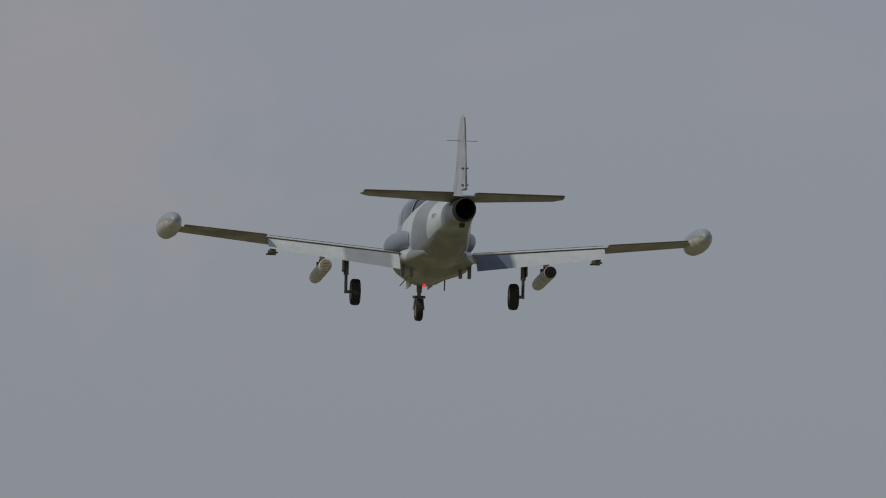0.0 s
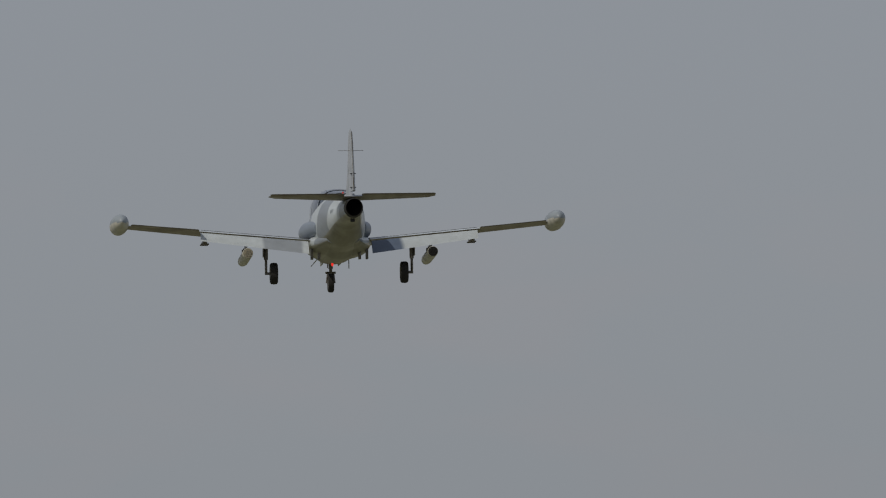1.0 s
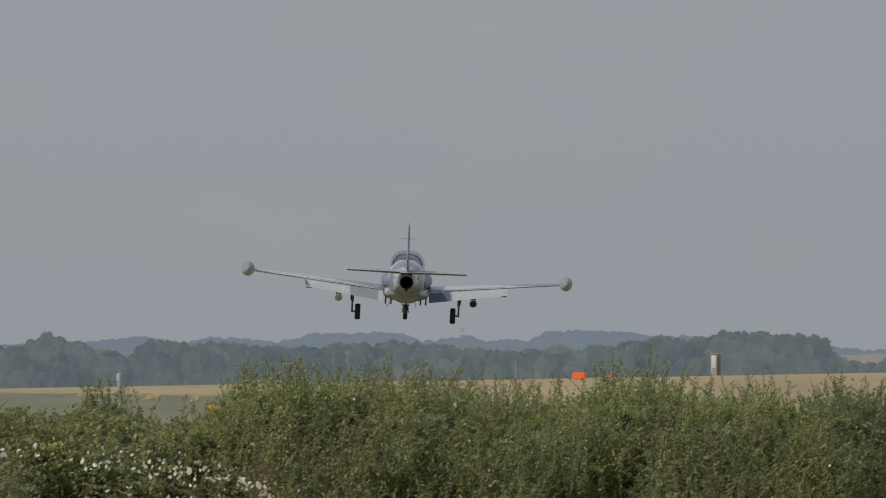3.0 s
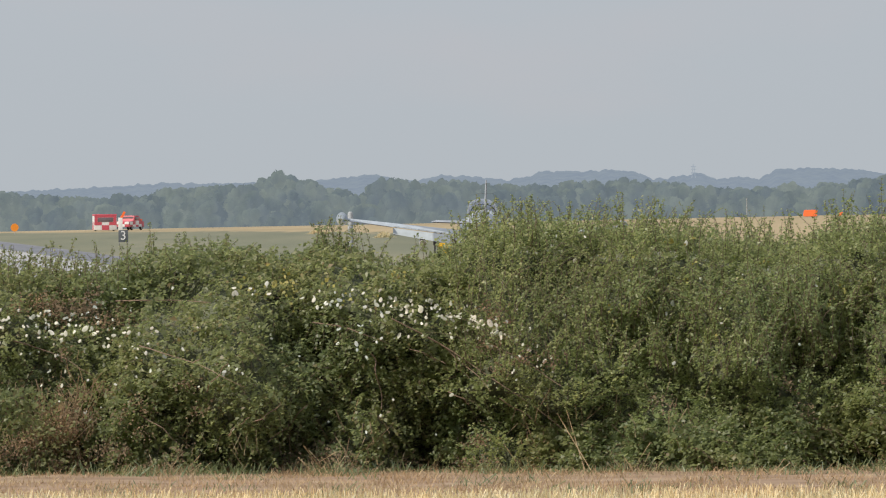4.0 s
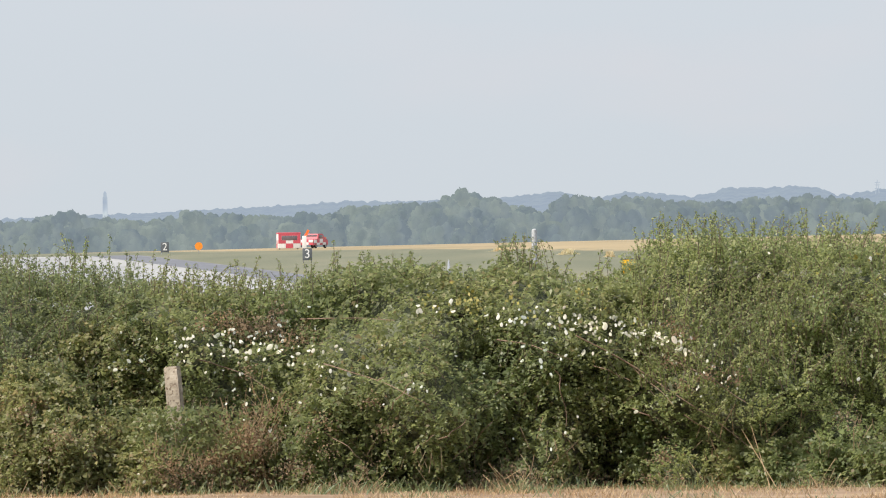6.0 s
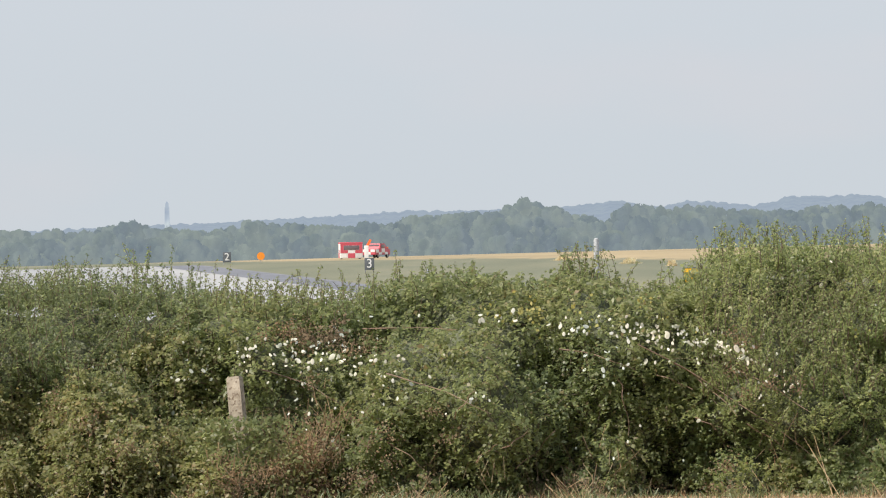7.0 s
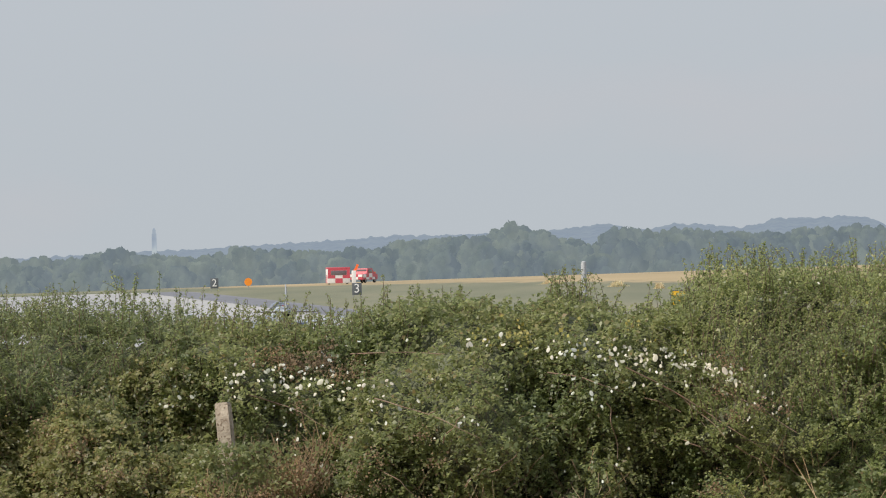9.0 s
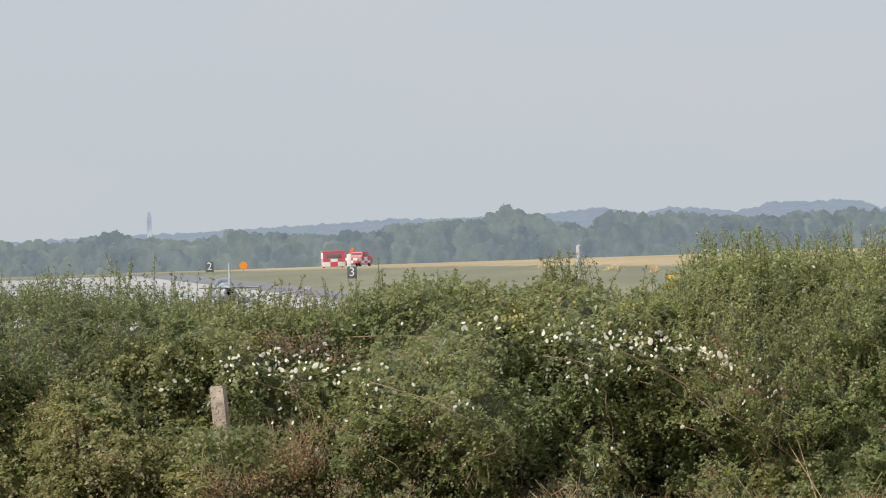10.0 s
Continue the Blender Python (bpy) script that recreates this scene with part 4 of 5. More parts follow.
def build_markers():
    for u, d, s in ((-275, 935, "3"), (-527, 1110, "2")):
        b = thing("distance_board", "black runway distance board with a white " + s, "sign", "runway distance boards", at=spot(u, d))
        bm = bmesh.new()
        box(bm, -0.42, 0.42, -0.08, 0.08, 0.2, 1.25, 0.02)
        face = part("board", bm, M_BLACK, b)
        text_mesh(s, 1.1, M_WHITE, face, pose(0, -0.095, 0.74, 90, 0, 0))
        for sx in (-0.35, 0.35):
            bm = bmesh.new()
            tube(bm, (sx, 0, -0.1), (sx, 0, 0.3), 0.04)
            part("leg", bm, M_GALV, b)
    d0 = thing("marker_disc", "round orange marker board on a short post", "sign", at=spot(-467, 1125))
    bm = bmesh.new()
    tube(bm, (0, -0.04, 0.72), (0, 0.04, 0.72), 0.41, 0.41, 28)
    part("disc", bm, M_ORANGE, d0)
    bm = bmesh.new()
    tube(bm, (0, 0.06, -0.1), (0, 0.06, 1.1), 0.04)
    part("post", bm, M_GALV, d0)
    w = thing("marker_post", "tall white-painted marker post in the grass", "post", at=spot(127, 800))
    bm = bmesh.new()
    loft(bm, [[(r * math.cos(i * math.pi / 6), r * math.sin(i * math.pi / 6), z) for i in range(12)] for r, z in ((0.2, -0.1), (0.2, 3.2), (0.17, 3.36), (0.08, 3.42))])
    part("shaft", bm, plain("weathered white paint", (0.42, 0.43, 0.44), 0.6), w)
    bm = bmesh.new()
    tube(bm, (0, 0, 0.4), (0, 0, 0.8), 0.215, 0.215, 12)
    part("band", bm, M_BLACK, w)
    yb = thing("taxiway_sign", "yellow airfield sign with a dark frame", "sign", at=spot(294, 800))
    bm = bmesh.new()
    box(bm, -0.55, 0.55, -0.06, 0.06, 0.0, 1.05, 0.02)
    part("panel", bm, M_YELLOW, yb)
    bm = bmesh.new()
    for x0, x1, z0, z1 in ((-0.6, 0.6, 1.05, 1.13), (0.55, 0.75, 0.4, 1.13), (-0.62, -0.55, 0, 1.1)):
        box(bm, x0, x1, -0.08, 0.08, z0, z1, 0.01)
    part("frame", bm, M_BLACK, yb)
    for u, sc in ((942, 0.86), (996, 0.26)):
        o = thing("marker_tent", "fluorescent orange ridge-shaped ground marker", "marker", "orange ground markers", at=spot(u, 1190))
        bm = bmesh.new()
        loft(bm, [[(-0.95 * sc + sk, -0.5, 0.0), (-0.95 * sc + sk, 0.5, 0.0), (-0.85 * sc + sk, 0.3, 0.3 + 0.5 * sc), (-0.85 * sc + sk, -0.3, 0.3 + 0.5 * sc)] for sk in (0, 1.75 * sc)])
        bmesh.ops.bevel(bm, geom=bm.edges[:], offset=0.05, segments=2, affect="EDGES")
        part("cover", bm, M_FLUO, o)
    hut = thing("sensor_cabin", "narrow grey cabin with a pale sign", "cabin", at=spot(1184, 1230))
    bm = bmesh.new()
    box(bm, -0.55, 0.55, -0.5, 0.5, -0.1, 2.5, 0.05)
    hb = part("body", bm, plain("weathered grey cladding", (0.46, 0.46, 0.45), 0.7), hut)
    bm = bmesh.new()
    box(bm, -0.62, 0.62, -0.57, 0.57, 2.5, 2.6, 0.03)
    part("roof", bm, M_GALV, hb)
    bm = bmesh.new()
    box(bm, -0.48, 0.04, -0.53, -0.49, 0.9, 2.35, 0.01)
    part("sign", bm, M_WHITE, hb)
    bm = bmesh.new()
    box(bm, 0.08, 0.52, -0.53, -0.49, 0.1, 2.4, 0.01)
    part("door", bm, M_STEEL, hb)
    pole = thing("thin_pole", "slim grey pole in the tan field", "post", at=spot(829, 1210))
    bm = bmesh.new()
    tube(bm, (0, 0, -0.1), (0, 0, 2.2), 0.06, 0.05, 10)
    part("shaft", bm, M_GALV, pole)


build_ground()
build_runway()
build_distance()
build_vehicles()
build_markers()


# ---------------------------------------------------------------- hedge
def leaf_mat(name, stops, share=0.54, tint=(0.41, 0.46, 0.19), rough=0.42):
    m = Mat(name, rough)
    c = m.ramp(m.island(), stops)
    c = m.mix(1.0, c, m.ramp(m.noise(2.6, 3), [(0.32, (0.70, 0.75, 0.72)), (0.68, (1.10, 1.08, 0.94))]), "MULTIPLY")
    m.color(m.mix(1.0, c, m.ramp(m.noise(0.9, 2), [(0.35, (1.18, 1.07, 1.06)), (0.65, (0.98, 1.05, 1.14))]), "MULTIPLY"))
    m.p.inputs["Specular IOR Level"].default_value = 0.5
    return m.thin(share, tint).m


M_LEAF = [
    leaf_mat("bramble leaves", [(0.0, (0.115, 0.14, 0.06)), (0.45, (0.19, 0.215, 0.088)), (0.8, (0.26, 0.285, 0.13)), (0.92, (0.36, 0.36, 0.20)), (0.98, (0.24, 0.165, 0.085))]),
    leaf_mat("hawthorn leaves", [(0.0, (0.135, 0.175, 0.068)), (0.45, (0.24, 0.285, 0.112)), (0.8, (0.33, 0.37, 0.15)), (0.95, (0.47, 0.48, 0.25))]),
    leaf_mat("blackthorn leaves", [(0.0, (0.080, 0.110, 0.056)), (0.5, (0.135, 0.17, 0.083)), (0.88, (0.22, 0.25, 0.13))]),
]
M_BRONZE = leaf_mat("bronze bramble leaves", [(0.0, (0.13, 0.135, 0.06)), (0.4, (0.235, 0.235, 0.10)), (0.75, (0.33, 0.32, 0.15)), (0.9, (0.32, 0.22, 0.11)), (0.96, (0.50, 0.48, 0.32))])
M_PALE = leaf_mat("pale leaf backs", [(0.0, (0.50, 0.53, 0.44)), (0.6, (0.74, 0.74, 0.66)), (1.0, (0.84, 0.83, 0.76))], 0.2, (0.6, 0.6, 0.5))
M_DEAD = leaf_mat("dead brown heads", [(0.0, (0.13, 0.09, 0.055)), (0.6, (0.22, 0.155, 0.095)), (1.0, (0.32, 0.23, 0.145))], 0.15, (0.3, 0.18, 0.08), 0.9)
M_YELLOWLEAF = leaf_mat("yellowed leaves", [(0.0, (0.30, 0.29, 0.08)), (1.0, (0.46, 0.42, 0.14))], 0.3, (0.5, 0.4, 0.08))
M_STEM = plain("woody stems", (0.16, 0.12, 0.08), 0.8, scale=25)
M_CANE = plain("bramble canes", (0.26, 0.17, 0.12), 0.6, scale=25)
M_DRY = leaf_mat("dry grass", [(0.0, (0.29, 0.19, 0.11)), (0.5, (0.44, 0.31, 0.19)), (1.0, (0.60, 0.46, 0.30))], 0.2, (0.5, 0.38, 0.18), 0.8)
M_RUST = leaf_mat("rusty dead grass", [(0.0, (0.17, 0.11, 0.065)), (0.5, (0.28, 0.19, 0.115)), (1.0, (0.42, 0.32, 0.20))], 0.2, (0.4, 0.24, 0.1), 0.9)
M_STRAW = leaf_mat("straw stubble", [(0.0, (0.54, 0.43, 0.24)), (0.5, (0.76, 0.64, 0.40)), (1.0, (0.90, 0.81, 0.60))], 0.2, (0.55, 0.42, 0.2), 0.6)
M_WEED = leaf_mat("grey-green weeds", [(0.0, (0.11, 0.15, 0.07)), (1.0, (0.24, 0.28, 0.15))], 0.25, (0.25, 0.3, 0.12))

HY = 80.0                  # where the hedge's foot stands
TOP_LINE = ([-1400, -810, -710, -610, -510, -410, -310, -270, -230, -170, -110, -50, -10, 40, 80, 120, 150, 190, 220, 250, 285, 310, 340, 390, 490, 590, 690, 758, 816, 896, 976, 1016, 1066, 1166, 1266, 1336, 1396, 1484, 1700],
            [128, 129, 135, 145, 148, 152, 160, 146, 122, 108, 108, 118, 124, 130, 106, 110, 122, 144, 145, 134, 148, 108, 88, 82, 80, 86, 90, 98, 112, 118, 98, 88, 88, 108, 108, 126, 100, 116, 118])


def hedge_top(x):
    return EYE - (np.interp(x / 81.2 * F, *TOP_LINE) - 58) * 81.2 / F - 0.15


def lump(x, z, s):
    return noise.noise(Vector((x * s, z * s, 3.7)))


def hedge_front(x, z):
    """Depth of the hedge's face at a place and height: foot, belly, leaning top, with lumps."""
    t = z / max(hedge_top(x), 0.5)
    y = HY - 0.45 + 0.55 * min(t, 1) ** 1.3 + 1.1 * max(t - 0.7, 0) ** 1.4 * 1.6
    for cx, cz, r, amt in ((-2.05, 0.3, 0.55, 0.55), (-0.65, 0.55, 0.55, 0.35), (1.1, 1.15, 0.5, 0.35), (0.1, 0.6, 0.55, 0.4), (1.75, 0.75, 0.42, 0.35), (3.3, 0.7, 0.8, 0.35), (-3.4, 0.5, 0.7, 0.3), (4.6, 0.6, 0.9, 0.3)):
        y -= amt * math.exp(-((x - cx) ** 2 + (z - cz) ** 2) / r ** 2)
    for cx, cz, r, amt in ((-1.75, 0.35, 0.28, 0.5), (-1.40, 0.72, 0.26, 0.35), (0.95, 0.62, 0.34, 0.20), (2.5, 0.7, 0.36, 0.12), (3.6, 0.35, 0.3, 0.4), (-3.0, 0.95, 0.3, 0.3), (0.75, 0.12, 0.3, 0.15)):
        y += amt * math.exp(-((x - cx) ** 2 + (z - cz) ** 2) / r ** 2)
    return y + 0.55 * lump(x, z, 1.5) + 0.50 * lump(x + 9, z, 3.4) + 0.20 * lump(x + 4, z + 7, 8.0)


def leaves(rng, centres, normals, length, width=0.5, fold=0.25, droop=0.35, axis=None, loose=0.55):
    """Folded four-cornered leaves. centres, normals: (n, 3); length: (n,); axis: the way each leaf points."""
    n = len(centres)
    nr = normals + rng.normal(0, loose, (n, 3))
    nr /= np.linalg.norm(nr, axis=1, keepdims=True)
    tx = rng.normal(0, 1, (n, 3)) if axis is None else axis + rng.normal(0, 0.3, (n, 3))
    tx[:, 2] -= droop
    tx -= nr * (tx * nr).sum(1, keepdims=True)
    tx /= np.linalg.norm(tx, axis=1, keepdims=True) + 1e-9
    sx = np.cross(nr, tx)
    L, W = length[:, None], (length * width * rng.uniform(0.75, 1.25, n))[:, None]
    a = centres - tx * L * 0.5
    b = centres + sx * W * 0.5 + nr * W * fold - tx * L * 0.05
    c = centres + tx * L * 0.5 - nr * L * 0.08
    d = centres - sx * W * 0.5 + nr * W * fold - tx * L * 0.05
    v = np.stack([a, b, c, d], 1).reshape(-1, 3)
    return v, np.arange(n * 4).reshape(n, 4)


def twig_feet(rng, x0, x1, count):
    """Where leafy twigs leave the hedge, over its face and top, and the way each one grows."""
    ps, ds = [], []
    for _ in range(count):
        x = rng.uniform(x0, x1)
        top = float(hedge_top(x))
        if rng.uniform() < 0.24:
            z = top - rng.uniform(0.0, 0.14)
            y = max(HY + rng.uniform(0.2, 2.4), hedge_front(x, z))
            d = np.array([0, -0.25, 0.9])
        else:
            z = rng.uniform(0.0, 1.0) * top
            y = hedge_front(x, z) + abs(rng.normal(0, 0.12)) + 0.06
            d = np.array([0, -0.8, 0.25])
        ps.append((x, y, z))
        ds.append(d)
    return np.array(ps), np.array(ds)


def twigs(rng, feet, ways, kind):
    """Leafy twigs: places, normals, lengths and directions of their leaves, and the bare wood. Kind: bramble, hawthorn, blackthorn."""
    n = len(feet)
    lift, sag = ((0.05, 0.55), (0.45, 0.12), (0.55, 0.08))[kind]
    span = rng.uniform(0.14, 0.30, n) * (1.1, 0.95, 1.0)[kind]
    way = ways + rng.normal(0, 0.62, (n, 3)) + np.array([0, 0, lift])
    way /= np.linalg.norm(way, axis=1, keepdims=True)
    side = np.cross(way, rng.normal(0, 1, (n, 3)))
    side /= np.linalg.norm(side, axis=1, keepdims=True) + 1e-9
    per, size = ((17, 0.035), (24, 0.026), (22, 0.029))[kind]
    down = np.array([0, 0, -1.0])

    def along(t):
        return feet + way * (span * t)[:, None] + down * (sag * span * t ** 2)[:, None]
    cs, ns, ls, ax = [], [], [], []
    for j in range(per):
        t = np.clip((j + rng.uniform(0.2, 1.0, n)) / per, 0, 1)
        out = side * (1 if j % 2 else -1) + way * 0.7 + rng.normal(0, 0.45, (n, 3))
        out /= np.linalg.norm(out, axis=1, keepdims=True)
        ln = size * rng.lognormal(0, 0.26, n) * (1.1 - 0.3 * t)
        cs.append(along(t) + out * ln[:, None] * 0.7)
        ns.append(np.array([-0.15, -0.45, 0.85]) + 0.35 * rng.normal(0, 1, (n, 3)))
        ls.append(ln)
        ax.append(out)
    c = np.concatenate(cs)
    c[:, 2] = np.maximum(c[:, 2], 0.012)
    keep = np.arange(0, n, 3)
    ring = [along(np.full(n, t))[keep] for t in (0.0, 0.5, 1.0)]
    r = np.array([[0.0, 0, 0.0028], [0.0026, 0, -0.0016], [-0.0026, 0, -0.0016]])
    m = len(keep)
    v = np.stack([p[:, None, :] + r[None] * s for p, s in zip(ring, (1.0, 0.75, 0.4))], 1).reshape(-1, 3)
    base = (np.arange(m) * 9)[:, None, None]
    q = np.array([[3 * k + i, 3 * k + (i + 1) % 3, 3 * k + 3 + (i + 1) % 3, 3 * k + 3 + i] for k in (0, 1) for i in range(3)])
    return (c, np.concatenate(ns), np.concatenate(ls), np.concatenate(ax)), (v, (q[None] + base).reshape(-1, 4))


def sweep(pts, r0, r1, sides=5):
    """A thin tapering cane through points, as arrays."""
    pts = np.asarray(pts, float)
    n = len(pts)
    tg = np.gradient(pts, axis=0)
    tg /= np.linalg.norm(tg, axis=1, keepdims=True) + 1e-9
    ref = np.tile(np.array([[0.3, 1.0, 0.2]]), (n, 1))
    a = np.cross(tg, ref)
    a /= np.linalg.norm(a, axis=1, keepdims=True) + 1e-9
    b = np.cross(tg, a)
    r = np.linspace(r0, r1, n)[:, None, None]
    ang = np.linspace(0, 2 * np.pi, sides, endpoint=False)
    v = pts[:, None, :] + r * (a[:, None, :] * np.cos(ang)[None, :, None] + b[:, None, :] * np.sin(ang)[None, :, None])
    i = np.arange(n * sides).reshape(n, sides)
    j = np.roll(i, -1, 1)
    f = np.stack([i[:-1], j[:-1], j[1:], i[1:]], -1).reshape(-1, 4)
    return v.reshape(-1, 3), f


def gather(pieces):
    vs, fs, k = [], [], 0
    for v, f in pieces:
        vs.append(v)
        fs.append(f + k)
        k += len(v)
    return np.concatenate(vs), np.concatenate(fs)


def shoots(rng, places, lo, hi, leaf, bend=0.22):
    """Upright shoots with leaves along them. places: (x, y, z) of the foot."""
    wood, cs, ns, ls = [], [], [], []
    for x, y, z in places:
        h = rng.uniform(lo, hi)
        lean = rng.normal(0, bend, 2)
        t = np.linspace(0, 1, 6)
        curve = np.stack([x + lean[0] * h * t ** 1.7 * 1.4, y + lean[1] * h * t, z + h * t - (0.04 + abs(lean[0]) * 0.35) * h * t ** 3], -1)
        wood.append(sweep(curve, 0.0035, 0.0012, 4))
        k = int(h / 0.0125) + 4
        tt = rng.uniform(0.02, 1, k)
        p = np.stack([np.interp(tt, t, curve[:, i]) for i in range(3)], -1)
        d = rng.normal(0, 1, (k, 3))
        d[:, 2] = np.abs(d[:, 2]) * 0.6
        d /= np.linalg.norm(d, axis=1, keepdims=True)
        size = leaf * (1.15 - 0.6 * tt) * rng.uniform(0.7, 1.2, k)
        cs.append(p + d * size[:, None] * 0.55)
        ns.append(d * np.array([0.5, 0.5, 1]) + np.array([0, -0.4, 0.6]))
        ls.append(size)
    return gather(wood), (np.concatenate(cs), np.concatenate(ns), np.concatenate(ls))


def shrub(i, x0, x1, kind, name, label, crest_shoots):
    rng = np.random.default_rng(40 + i)
    ob = thing(name, label, "shrub", "hedge shrubs", at=Matrix.Identity(4))
    span = x1 - x0
    feet, ways = twig_feet(rng, x0 - 0.08, x1 + 0.08, int(span * (1050, 1050, 1000)[kind]))
    (c, nrm, ln, ax), wood = twigs(rng, feet, ways, kind)
    width = (0.66, 0.60, 0.55)[kind]
    v, f = leaves(rng, c, nrm, ln, width, 0.2, 0.25, ax, 0.4)
    # shoots along the crest
    dense, lo, hi = crest_shoots
    n_s = int(span * dense)
    xs = rng.uniform(x0, x1, n_s)
    pl = np.stack([xs, HY + rng.uniform(0.3, 1.8, n_s), hedge_top(xs) - 0.06], -1)
    wood1, (sc, sn, sl) = shoots(rng, pl, lo, hi, (0.040, 0.036, 0.040)[kind])
    wood = gather([wood, wood1])
    if kind:
        n_f = int(span * (0, 190, 80)[kind])
        xs = rng.uniform(x0, x1, n_f)
        zs = hedge_top(xs) * rng.uniform((0, 0.42, 0.4)[kind], 0.85, n_f)
        pf = np.array([(p, hedge_front(p, q) - rng.uniform(0.02, 0.12), q) for p, q in zip(xs, zs)])
        wood2, (c2, n2, l2) = shoots(rng, pf, 0.18, 0.46, 0.037, 0.3)
        wood = gather([wood, wood2])
        sc, sn, sl = np.concatenate([sc, c2]), np.concatenate([sn, n2]), np.concatenate([sl, l2])
    v, f = gather([(v, f), leaves(rng, sc, sn, sl)])
    lf = raw_mesh("leaves", v, f, M_LEAF[kind], ob)
    lf["kind"] = "stuff"
    # stems inside
    canes = [wood]
    for _ in range(int(span * 26)):
        x = rng.uniform(x0, x1)
        top = float(hedge_top(x)) * rng.uniform(0.7, 0.98)
        y0 = HY + rng.uniform(0.5, 1.6)
        t = np.linspace(0, 1, 7)
        xx = x + rng.normal(0, 0.25) * t + 0.05 * np.sin(t * 7 + x)
        yy = y0 + rng.normal(0, 0.35) * t
        canes.append(sweep(np.stack([xx, yy, top * t], -1), rng.uniform(0.007, 0.014), 0.003, 5))
    v, f = gather(canes)
    raw_mesh("stem_tangle", v, f, M_STEM, ob)["kind"] = "stuff"
    # sheet added behind the outer leaves to stand for the shaded leaf mass
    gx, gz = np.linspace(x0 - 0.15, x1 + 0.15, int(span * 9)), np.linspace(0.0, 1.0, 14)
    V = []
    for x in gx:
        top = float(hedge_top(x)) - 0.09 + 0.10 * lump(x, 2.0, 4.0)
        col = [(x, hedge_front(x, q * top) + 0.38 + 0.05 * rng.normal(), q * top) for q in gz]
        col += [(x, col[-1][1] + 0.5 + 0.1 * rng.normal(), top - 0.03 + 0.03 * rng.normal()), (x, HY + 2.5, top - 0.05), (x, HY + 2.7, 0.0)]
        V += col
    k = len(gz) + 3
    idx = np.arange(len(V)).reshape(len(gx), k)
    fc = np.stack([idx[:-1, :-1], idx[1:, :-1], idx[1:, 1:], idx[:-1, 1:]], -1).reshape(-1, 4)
    raw_mesh("inner_fill", np.array(V), fc, M_INNER, ob)
    return ob


# fill tones, lightened to lift the shaded gaps between leaves
m = Mat("inner hedge fill", 0.95)
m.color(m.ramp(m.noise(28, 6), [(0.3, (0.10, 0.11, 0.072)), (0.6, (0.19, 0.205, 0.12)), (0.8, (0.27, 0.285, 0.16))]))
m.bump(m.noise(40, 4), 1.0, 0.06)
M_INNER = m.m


def near_face(x, z, off=0.04):
    return (x, hedge_front(x, z) - off, z)


def heads(rng, centres, normals, length, width):
    """Cupped eight-cornered petals."""
    n = len(centres)
    nr = normals + rng.normal(0, 0.35, (n, 3))
    nr /= np.linalg.norm(nr, axis=1, keepdims=True)
    tx = rng.normal(0, 0.6, (n, 3)) + np.array([0.15, 0, 1.0])
    tx -= nr * (tx * nr).sum(1, keepdims=True)
    tx /= np.linalg.norm(tx, axis=1, keepdims=True) + 1e-9
    sx = np.cross(nr, tx)
    ring = []
    for k in range(8):
        a = k * math.pi / 4
        cup = 0.12 * math.cos(a) ** 2
        ring.append(centres + tx * (length * 0.5 * math.cos(a))[:, None] + sx * (length * width * 0.5 * math.sin(a))[:, None] + nr * (length * cup)[:, None])
    q = np.array([[0, 1, 2, 3], [0, 3, 4, 7], [4, 5, 6, 7]])
    return np.stack(ring, 1).reshape(-1, 3), (q[None] + (np.arange(n) * 8)[:, None, None]).reshape(-1, 4)


def scatter(name, label, category, seed, zones, size, mat, per=1, radius=0.0, width=0.8, round_heads=False):
    """Small light heads or leaves set on the hedge's face. Zone: x, z, spread x, spread z, count."""
    rng = np.random.default_rng(seed)
    ps, ns = [], []
    for cx, cz, sx, sz, n in zones:
        for _ in range(n):
            x, z = rng.normal(cx, sx), rng.normal(cz, sz)
            z = min(max(z, 0.05), float(hedge_top(x)) + 0.02)
            p = np.array(near_face(x, z, rng.uniform(0.16, 0.30)))
            for _ in range(per):
                ps.append(p + rng.normal(0, radius, 3) * np.array([1, 0.6, 0.8]))
                ns.append((0, -1.0, 0.35))
    ps, ns = np.array(ps), np.array(ns)
    length = size * rng.lognormal(0, 0.25, len(ps))
    v, f = heads(rng, ps, ns, length, width) if round_heads else leaves(rng, ps, ns, length, width, 0.10, 0.2)
    ob = raw_mesh(name, v, f, mat)
    tagged(ob, label, category, kind="stuff")


def UZ(u, y, d=79.6):
    """Bearing and fall to x and height at the hedge's face."""
    return u / F * d, EYE - (y - 58) * d / F


def zone(u, y, su, sy, n):
    x, z = UZ(u, y)
    return x, z, su * 79.6 / F, sy * 79.6 / F, n


